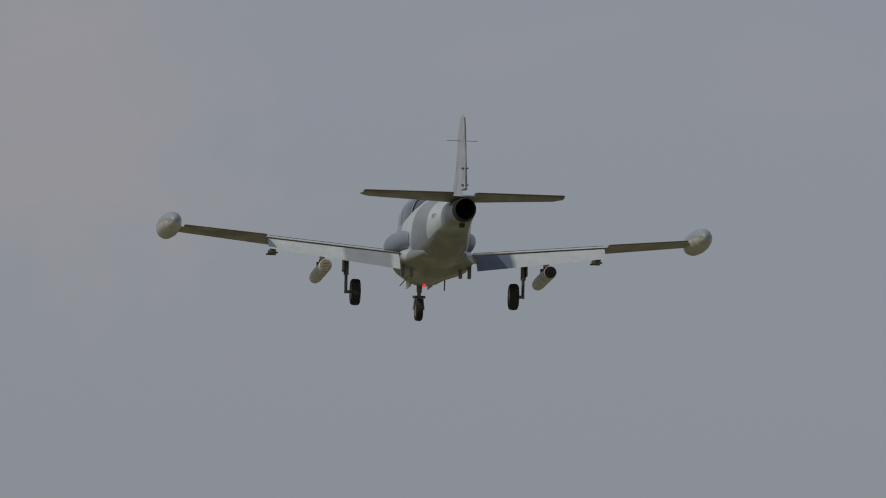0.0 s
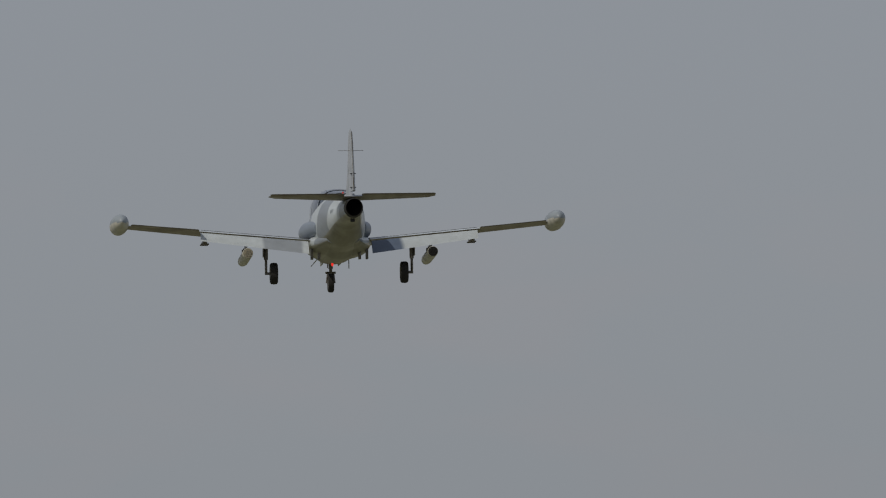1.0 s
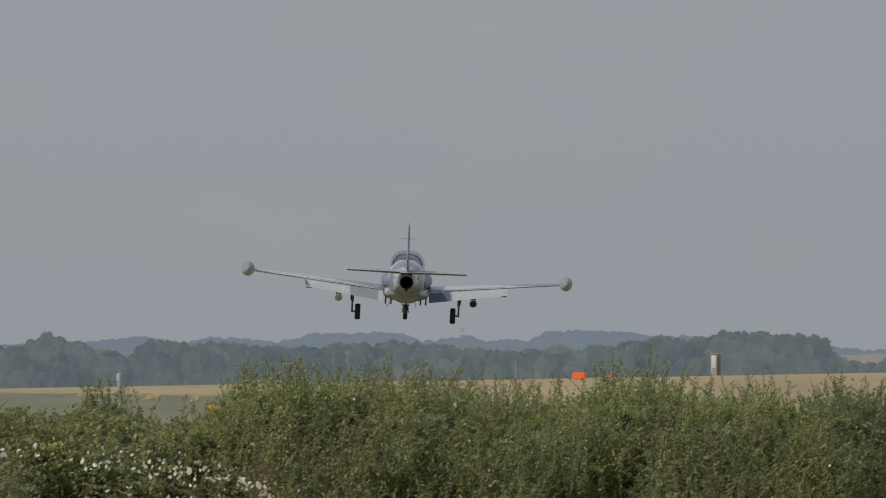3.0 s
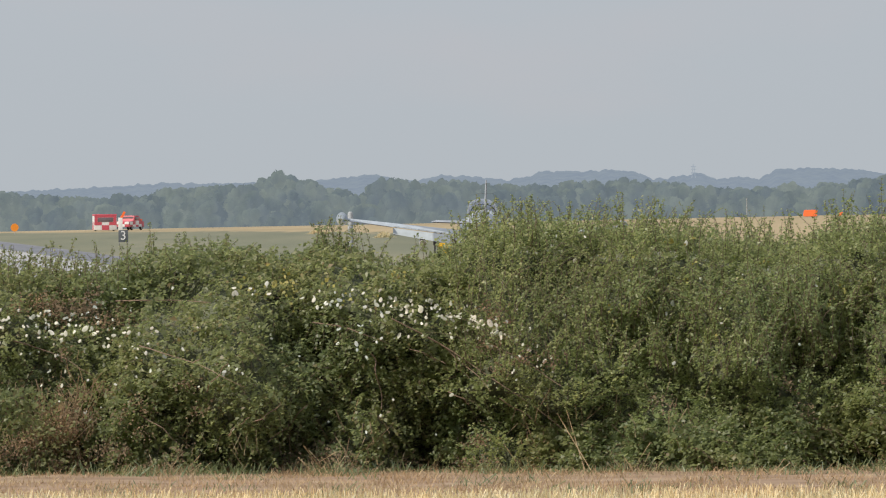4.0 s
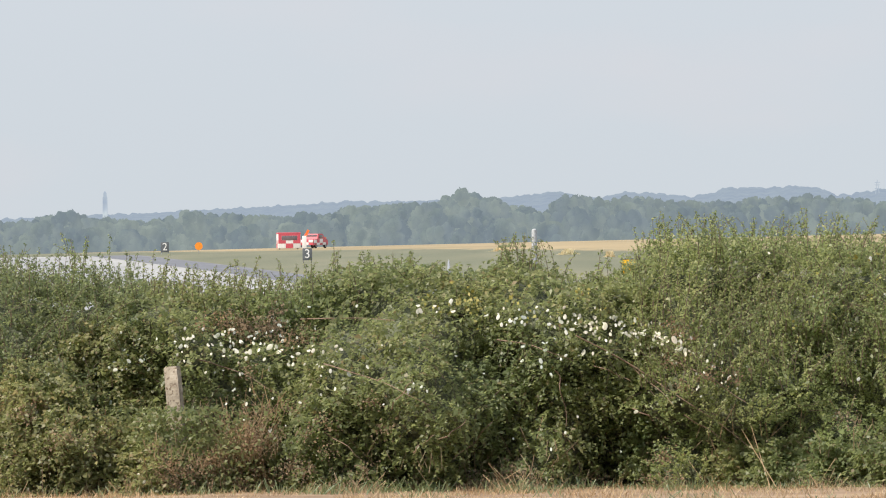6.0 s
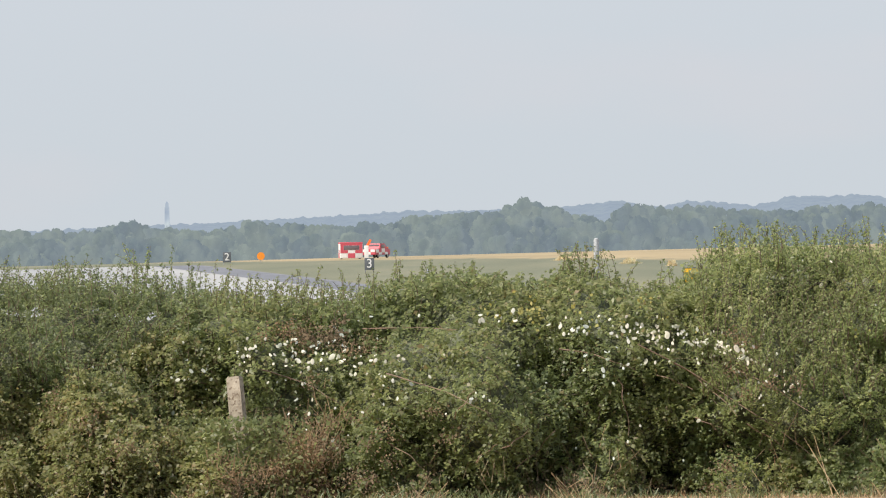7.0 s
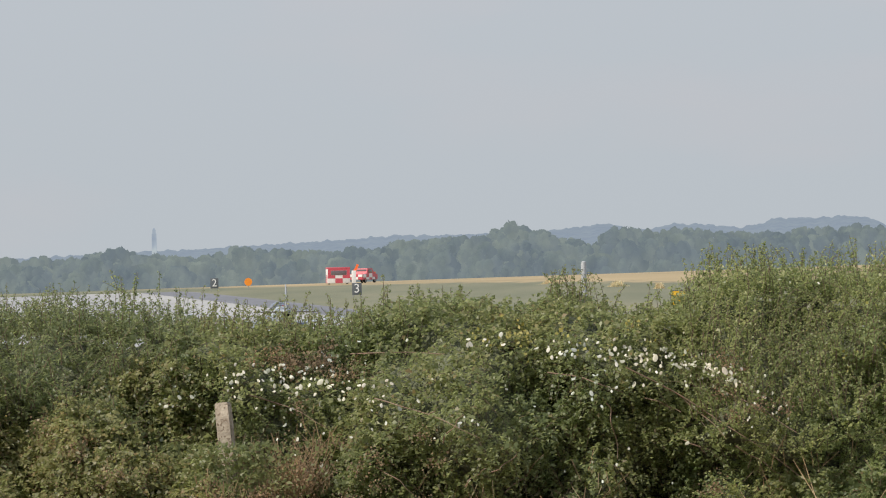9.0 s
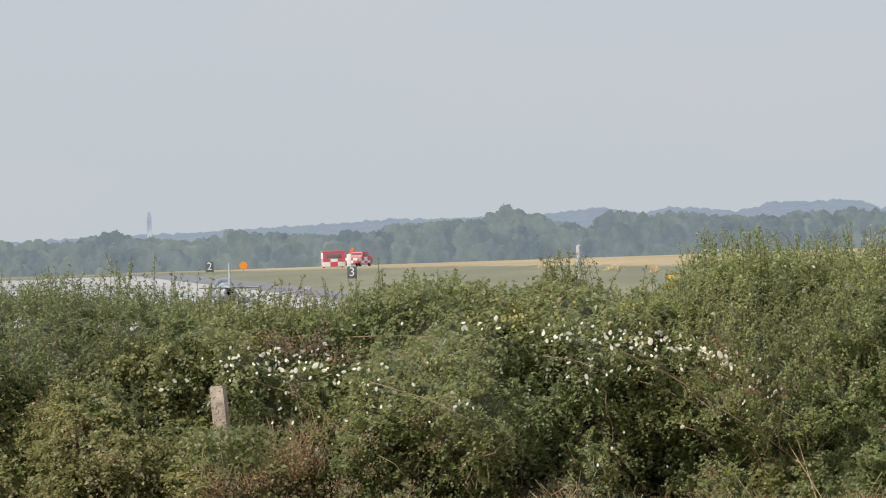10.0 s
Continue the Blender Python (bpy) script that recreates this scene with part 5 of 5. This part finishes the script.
def bramble_skirt(x0, x1, name, label, seed, height=0.85, mat=None):
    """A low mound of bramble against the hedge's foot."""
    rng = np.random.default_rng(seed)
    ob = thing(name, label, "shrub", "bramble mounds")
    n = int((x1 - x0) * 620 * height / 0.85)
    x = rng.uniform(x0, x1, n)
    rim = height * (0.62 + 0.38 * np.sin(np.pi * ((x - x0) / (x1 - x0)) ** 2)) * np.array([1 + 0.35 * lump(p, 5.0, 1.6) for p in x])
    z = rim * rng.uniform(0, 1, n) ** 0.9
    y = np.array([hedge_front(p, q) for p, q in zip(x, z)]) - 0.05 - 0.14 * (1 - z / rim)
    feet = np.stack([x, y, z], -1)
    (c, nn, ll, ax), wood = twigs(rng, feet, np.tile(np.array([[0, -0.6, 0.35]]), (n, 1)), 0)
    v, f = leaves(rng, c, nn, ll, 0.66, 0.2, 0.25, ax, 0.4)
    raw_mesh("leaves", v, f, mat or M_BRONZE, ob)["kind"] = "stuff"
    raw_mesh("stem_tangle", *wood, M_CANE, ob)["kind"] = "stuff"


def build_hedge():
    spans = [(-6.2, -4.1, 2, "blackthorn_shrub", "dark green blackthorn shrub with upright leafy shoots", (84, 0.18, 0.44)),
             (-4.1, -2.5, 2, "blackthorn_shrub", "dark green blackthorn shrub with upright leafy shoots", (92, 0.18, 0.44)),
             (-2.5, -1.1, 0, "bramble_bush", "tangled bramble bush with pale leaf backs and dead brown heads", (120, 0.10, 0.36)),
             (-1.1, 0.2, 0, "bramble_bush", "tangled bramble bush with white flowers and arching canes", (26, 0.10, 0.24)),
             (0.2, 1.3, 0, "bramble_bush", "tangled bramble bush with white flowers and arching canes", (22, 0.10, 0.24)),
             (1.3, 2.7, 1, "hawthorn_shrub", "bushy yellow-green hawthorn shrub with tall fresh shoots", (76, 0.14, 0.44)),
             (2.7, 4.2, 1, "hawthorn_shrub", "bushy yellow-green hawthorn shrub with tall fresh shoots", (76, 0.14, 0.46)),
             (4.2, 5.8, 1, "hawthorn_shrub", "bushy yellow-green hawthorn shrub with tall fresh shoots", (70, 0.14, 0.44)),
             (5.8, 8.0, 2, "blackthorn_shrub", "dark green blackthorn shrub at the hedge's end", (64, 0.14, 0.44))]
    for i, (a, b, k, nm, lb, cr) in enumerate(spans):
        shrub(i, a, b, k, nm, lb, cr)
    bramble_skirt(-4.1, -2.27, "bramble_mound", "low bronze-green bramble mound before the blackthorn", 301, 1.25)
    bramble_skirt(1.9, 6.0, "bramble_mound", "low sprawling bramble at the hawthorn's foot", 302, 0.42, M_LEAF[0])
    # tall single sprays that stand clear of the crest
    rng = np.random.default_rng(77)
    # bearing, shoots, height reached, kind
    for u, n, reach, mt in ((-800, 3, 90, 2), (-760, 3, 85, 2), (-700, 3, 80, 2), (-668, 5, 42, 1), (-640, 3, 75, 2), (-590, 3, 95, 2), (-540, 4, 95, 0), (-500, 3, 108, 0),
                            (-440, 3, 112, 0), (-400, 3, 116, 0), (-370, 3, 100, 0), (-330, 3, 118, 0), (-290, 3, 112, 0), (-225, 4, 82, 0), (-160, 4, 94, 0), (-100, 3, 98, 0),
                            (80, 6, 76, 0), (98, 6, 72, 0), (118, 6, 78, 0), (150, 5, 84, 0), (215, 3, 112, 1), (255, 3, 108, 1), (350, 9, 36, 1), (375, 6, 48, 1), (426, 7, 28, 1), (450, 5, 55, 1),
                            (510, 5, 52, 1), (560, 3, 62, 1), (595, 4, 32, 1), (640, 4, 60, 1), (672, 5, 42, 1), (735, 4, 66, 1), (830, 4, 80, 1), (880, 4, 76, 1), (983, 6, 45, 1),
                            (1010, 5, 35, 1), (1066, 4, 12, 1), (1090, 4, 40, 1), (1150, 4, 70, 1), (1230, 5, 76, 1), (1300, 4, 80, 1), (1396, 6, 72, 1), (1480, 5, 78, 1), (1574, 5, 70, 1)):
        xs = rng.normal(u / F * 81.2, 0.05, n)
        foot = hedge_top(xs) - 0.05
        pl = np.stack([xs, HY + rng.uniform(0.9, 1.6, n), foot], -1)
        hi = max(EYE - (reach - 58) * 81.2 / F - float(foot.mean()), 0.2)
        wood, (c, nn, ll) = shoots(rng, pl, hi * 0.75, hi * 1.12, 0.044, 0.13)
        ob = thing("leafy_spray", "tall leafy shoots standing above the hedge", "shoot", "sprays above the hedge")
        v, f = leaves(rng, c, nn, ll)
        lf = raw_mesh("leaves", v, f, M_LEAF[mt], ob)
        lf["kind"] = "stuff"
        raw_mesh("stem_tangle", *wood, M_STEM, ob)["kind"] = "stuff"
    scatter("white_blossom", "small white flowers and pale leaf backs on the brambles", "flowers", 5,
            [zone(100, 222, 30, 10, 16), zone(180, 228, 30, 12, 20), zone(235, 240, 28, 11, 26), zone(295, 248, 28, 12, 31), zone(350, 262, 26, 14, 28), zone(400, 290, 26, 16, 18), zone(450, 322, 26, 18, 13),
             zone(-620, 312, 58, 28, 40), zone(-490, 258, 40, 14, 17), zone(-420, 256, 42, 15, 24), zone(-340, 262, 40, 14, 30), zone(-275, 290, 34, 16, 18), zone(-400, 300, 60, 16, 14),
             zone(-220, 340, 80, 40, 17), zone(180, 296, 50, 24, 16), zone(-40, 205, 90, 12, 11), zone(-330, 380, 160, 40, 11), zone(180, 350, 120, 45, 11), zone(600, 200, 110, 40, 14), zone(-620, 480, 60, 60, 7), zone(880, 250, 220, 50, 20)], 0.029, M_PALE, 1, 0.0, 0.64, True)
    scatter("dead_flower_heads", "brown dried seed heads among the brambles", "seed heads", 6,
            [zone(-430, 238, 90, 14, 16), zone(-250, 350, 140, 70, 6), zone(-650, 420, 110, 60, 5), zone(-430, 460, 90, 50, 12), zone(380, 280, 120, 60, 3), zone(900, 450, 160, 60, 8), zone(-420, 470, 110, 40, 14), zone(-700, 440, 80, 60, 6), zone(0, 505, 420, 18, 22), zone(-820, 420, 70, 36, 8), zone(-430, 440, 40, 40, 14), zone(-330, 250, 50, 14, 7), zone(-560, 400, 90, 40, 7), zone(420, 330, 80, 30, 4)], 0.016, M_DEAD, 60, 0.05)
    scatter("yellow_leaves", "scattered yellowed leaves in the hedge", "leaves", 7,
            [zone(20, 190, 60, 15, 20), zone(-640, 430, 60, 40, 22), zone(700, 200, 300, 60, 26), zone(150, 210, 60, 15, 8)], 0.027, M_YELLOWLEAF, 3, 0.03)
    # arching canes
    rng = np.random.default_rng(9)
    for (u0, y0), (u1, y1), arch in (((200, 255), (520, 470), 0.05), ((60, 262), (190, 300), 0.03), ((-294, 223), (-120, 225), 0.01), ((-250, 300), (-60, 372), 0.03), ((-130, 380), (-90, 330), 0.01),
                                     ((230, 309), (292, 337), 0.01), ((263, 289), (372, 384), 0.03), ((385, 397), (469, 452), 0.01), ((347, 291), (495, 375), 0.03), ((296, 386), (336, 408), 0.01),
                                     ((-93, 457), (-51, 425), 0.01), ((-23, 470), (48, 405), -0.03), ((162, 315), (180, 416), 0.08), ((-45, 433), (4, 398), -0.02), ((-156, 335), (-134, 317), 0.0),
                                     ((-470, 290), (-330, 352), 0.03), ((-640, 300), (-520, 340), 0.03), ((-700, 380), (-590, 352), 0.04), ((-250, 420), (-180, 470), 0.02)):
        a, b = UZ(u0, y0), UZ(u1, y1)
        t = np.linspace(0, 1, 14)
        x, z = a[0] + (b[0] - a[0]) * t + 0.012 * np.sin(t * 11 + u0), a[1] + (b[1] - a[1]) * t + arch * np.sin(t * np.pi)
        y = np.array([hedge_front(p, max(q, 0.02)) for p, q in zip(x, z)])
        y = np.convolve(np.pad(y, 2, "edge"), np.ones(5) / 5, "valid") - 0.16
        ob = raw_mesh("bramble_cane", *sweep(np.stack([x, y, z], -1), 0.0045, 0.002, 6), M_CANE, smooth=True)
        tagged(ob, "bare arching reddish bramble cane", "cane", "bramble canes")
    # bleached stalks leaning at the foot
    for (u0, y0), (u1, y1) in (((560, 545), (490, 425)), ((545, 550), (507, 420)), ((-620, 590), (-640, 480))):
        a, b = UZ(u0, y0, 79.0), UZ(u1, y1, 79.2)
        t = np.linspace(0, 1, 8)
        pts = np.stack([a[0] + (b[0] - a[0]) * t, np.full(8, 78.85) + 0.3 * t, np.maximum(a[1] + (b[1] - a[1]) * t, 0)], -1)
        ob = raw_mesh("dry_stalk", *sweep(pts, 0.004, 0.0025, 6), M_DRY, smooth=True)
        tagged(ob, "bleached dry stalk leaning on the hedge", "stalk", "dry stalks")


def build_post():
    x, z = UZ(-514, 302, 79.3)
    p = thing("fence_post", "weathered concrete fence post leaning in the brambles", "post", at=Matrix.Translation((x + 0.06, 79.3, 0)) @ pose(0, 0, 0, 0, -4.5, -14))
    bm = bmesh.new()
    loft(bm, [[(-w, -w, h), (w, -w, h), (w, w, h), (-w, w, h)] for w, h in ((0.058, -0.15), (0.05, z - 0.015), (0.042, z))])
    bmesh.ops.subdivide_edges(bm, edges=bm.edges[:], cuts=5, use_grid_fill=True)
    for v in bm.verts:
        v.co += Vector((1, 1, 0)) * noise.noise(v.co * 14) * 0.004
    m = Mat("lichened concrete", 0.9)
    c = m.ramp(m.noise(14, 8), [(0.3, (0.26, 0.22, 0.17)), (0.55, (0.40, 0.345, 0.27)), (0.75, (0.50, 0.45, 0.36))])
    m.color(m.mix(m.ramp(m.noise(45, 3), [(0.56, (0, 0, 0)), (0.64, (1, 1, 1))]), c, (0.18, 0.14, 0.10)))
    m.bump(m.noise(60, 6), 0.6, 0.01)
    part("shaft", bm, m.m, p)
    # leaves that lap over its foot
    rng = np.random.default_rng(21)
    n = 2600
    c = np.stack([rng.normal(x + 0.04, 0.26, n), 79.08 + rng.normal(0, 0.06, n), z - 0.30 - rng.uniform(0, z - 0.32, n)], -1)
    v, f = leaves(rng, c, np.tile(np.array([[0, -1, 0.5]]), (n, 1)), 0.036 * rng.lognormal(0, 0.25, n))
    tagged(raw_mesh("post_foot_bramble", v, f, M_LEAF[0]), "bramble leaves lapping over the post", "leaves", kind="stuff")


# ---------------------------------------------------------------- field edge
def blades(rng, x, y, h, w, lean):
    """Upright tapering blades: three-cornered, bent."""
    n = len(x)
    a = rng.uniform(0, np.pi, n)
    dx, dy = np.cos(a) * w / 2, np.sin(a) * w / 2
    lx, ly = rng.normal(0, lean, n) * h, rng.normal(0, lean, n) * h
    z = ground_z(x, y)
    p0 = np.stack([x - dx, y - dy, z - 0.01], -1)
    p1 = np.stack([x + dx, y + dy, z - 0.01], -1)
    p2 = np.stack([x + dx * 0.6 + lx, y + dy * 0.6 + ly, z + h], -1)
    p3 = np.stack([x - dx * 0.6 + lx, y - dy * 0.6 + ly, z + h * 0.96], -1)
    return np.stack([p0, p1, p2, p3], 1).reshape(-1, 3), np.arange(n * 4).reshape(n, 4)


def build_field_edge():
    rng = np.random.default_rng(31)
    n = 90000
    y = rng.uniform(59.5, 69.6, n)
    x = rng.uniform(-5.6, 7.0, n)
    y = np.round(y / 0.16) * 0.16 + rng.normal(0, 0.022, n)
    v, f = blades(rng, x, y, rng.uniform(0.05, 0.16, n), rng.uniform(0.004, 0.008, n), 0.25)
    tagged(raw_mesh("straw_stubble", v, f, M_STRAW), "golden cut straw stubble in rows", "stubble", kind="stuff")
    n = 26000
    y = rng.uniform(60, 71, n)
    x = rng.uniform(-5.6, 7.0, n)
    v, f = blades(rng, x, y, rng.uniform(0.01, 0.05, n), rng.uniform(0.006, 0.012, n), 2.2)
    tagged(raw_mesh("loose_straw", v, f, M_STRAW), "loose straw lying on the stubble", "straw", kind="stuff")
    n = 60000
    x = rng.uniform(-5.6, 7.0, n)
    y = rng.uniform(69.8, 80.0, n)
    keep = np.array([noise.noise(Vector((p * 1.3, q * 0.9, 0))) > -0.2 for p, q in zip(x, y)])
    x, y = x[keep], y[keep]
    v, f = blades(rng, x, y, rng.uniform(0.012, 0.036, len(x)) * rng.lognormal(0, 0.35, len(x)), rng.uniform(0.003, 0.007, len(x)), 0.7)
    tagged(raw_mesh("dry_grass", v, f, M_DRY), "dry tan grass along the hedge foot", "grass", kind="stuff")
    n = 9000
    x = rng.uniform(-5.6, 7.0, n)
    y = np.array([hedge_front(p, 0.05) for p in x]) + rng.normal(-0.2, 0.25, n)
    keep = np.array([noise.noise(Vector((p * 1.7, 5.0, 0))) > 0.02 for p in x])
    x, y = x[keep], y[keep]
    n = len(x)
    v, f = blades(rng, x, y, rng.uniform(0.02, 0.09, n) * rng.lognormal(0, 0.4, n), rng.uniform(0.002, 0.004, n), 0.6)
    tagged(raw_mesh("foot_grass", v, f, M_DRY), "brown dead grass under the hedge", "grass", kind="stuff")
    # rusty dead grass hanging in hollows of the face
    for u, y0, w, n in ((-430, 450, 34, 420), (-360, 425, 16, 130), (-620, 480, 70, 170), (-720, 440, 50, 90), (150, 490, 40, 40), (490, 480, 40, 40), (640, 460, 70, 40), (-40, 510, 80, 60)):
        ux = rng.normal(u, w, n)
        x = ux / F * 79.2
        z = np.clip(EYE - (y0 + rng.normal(0, 34, n) - 58) * 79.2 / F, 0.02, 1.0)
        h = rng.uniform(0.06, 0.20, n)
        y = np.array([hedge_front(p, q) for p, q in zip(x, z)]) - rng.uniform(0.05, 0.2, n)
        lx, wd = rng.normal(0, 0.55, n) * h, rng.uniform(0.0015, 0.003, n)
        p0, p1 = np.stack([x - wd, y, z - h / 2], -1), np.stack([x + wd, y, z - h / 2], -1)
        p2, p3 = np.stack([x + lx + wd, y + 0.03, z + h / 2], -1), np.stack([x + lx - wd, y + 0.03, z + h / 2], -1)
        v = np.stack([p0, p1, p2, p3], 1).reshape(-1, 3)
        v[:, 2] = np.maximum(v[:, 2], 0.0)
        tagged(raw_mesh("dead_grass_tuft", v, np.arange(n * 4).reshape(n, 4), M_RUST), "rusty dead grass caught in the hedge", "grass", "dead grass in the hedge", "stuff")
    n = 3200
    cx = rng.uniform(-5, 6.5, 150)
    k = rng.integers(0, 150, n)
    x = cx[k] + rng.normal(0, 0.11, n)
    foot = np.array([hedge_front(p, 0.05) for p in cx])
    y = np.where(k < 100, foot[k] - 0.25 - (k % 5) * 0.12, 72.5 + (k % 7) * 0.9) + rng.normal(0, 0.1, n)
    v, f = blades(rng, x, y, rng.uniform(0.02, 0.07, n) * np.where(k < 100, 1.25, 1.0) * (0.6 + 0.9 * ((k * 37) % 11) / 11), rng.uniform(0.005, 0.012, n), 0.7)
    tagged(raw_mesh("weed_tufts", v, f, M_WEED), "grey-green weeds in the dry grass", "weeds", kind="stuff")


def build_tussocks():
    """Tall bleached grass standing in the far grass."""
    rng = np.random.default_rng(55)
    for u, d, w in ((70, 1010, 0.8), (187, 960, 0.7), (260, 930, 0.35)):
        n = 500
        x = u / F * d + rng.normal(0, w * 0.6, n)
        y = d + rng.normal(0, 0.4, n)
        v, f = blades(rng, x, y, rng.uniform(0.2, 0.6, n) * np.exp(-((x - u / F * d) / w) ** 2), rng.uniform(0.02, 0.05, n), 0.35)
        tagged(raw_mesh("grass_tussock", v, f, M_STRAW), "bleached grass tussock on the airfield", "grass", "airfield tussocks", "stuff")


build_hedge()
build_post()
build_field_edge()
build_tussocks()


# ---------------------------------------------------------------- movement
def motions():
    walk(JET, [
        (0, pose(25.865, 214.827, 20.946, -0.292, 1.470, -0.353)),
        (0.5, pose(23.586, 238.290, 18.335, -0.999, 0.325, 0.238)),
        (1, pose(21.306, 263.507, 15.723, -1.116, -0.649, -0.370)),
        (1.5, pose(19.027, 287.194, 13.111, -1.137, 0.216, -2.218)),
        (2, pose(16.720, 312.121, 10.492, -0.745, -0.730, -3.066)),
        (2.5, pose(14.516, 335.250, 7.913, 1.099, -0.015, -2.730)),
        (3, pose(12.182, 363.022, 5.233, 2.495, 3.091, -1.980)),
        (3.2, pose(11.261, 372.244, 4.257, 2.462, 3.892, -1.439)),
        (4.4, pose(6.043, 431.777, 0.640, 4.000, 0.499, 2.035)),
        (4.6, pose(5.113, 441.771, 0.251, 4.000, -0.000, 3.500)),
        (4.8, pose(4.221, 450.756, -0.266, 3.500, -0.000, 4.000)),
        (5, pose(3.300, 458.743, -0.800, 3.000, -0.000, 4.000)),
        (5.2, pose(2.330, 470.000, -1.050, 2.400, 0.000, 4.500)),
        (5.8, pose(-0.230, 497.600, -1.370, 0.800, 0.000, 5.200)),
        (6.6, pose(-3.670, 534.800, -1.370, 0.000, 0.000, 5.290)),
        (7.4, pose(-7.110, 572.000, -1.370, 0.000, 0.000, 5.290)),
        (8.0, pose(-9.700, 600.000, -1.360, 0.100, 0.000, 5.290)),
        (8.6, pose(-12.240, 627.500, -1.170, 0.400, 0.000, 5.290)),
        (9.2, pose(-14.820, 655.400, -0.970, 0.420, 0.000, 5.290)),
        (10, pose(-18.250, 692.500, -0.690, 0.420, 0.000, 5.290)),
    ])


motions()
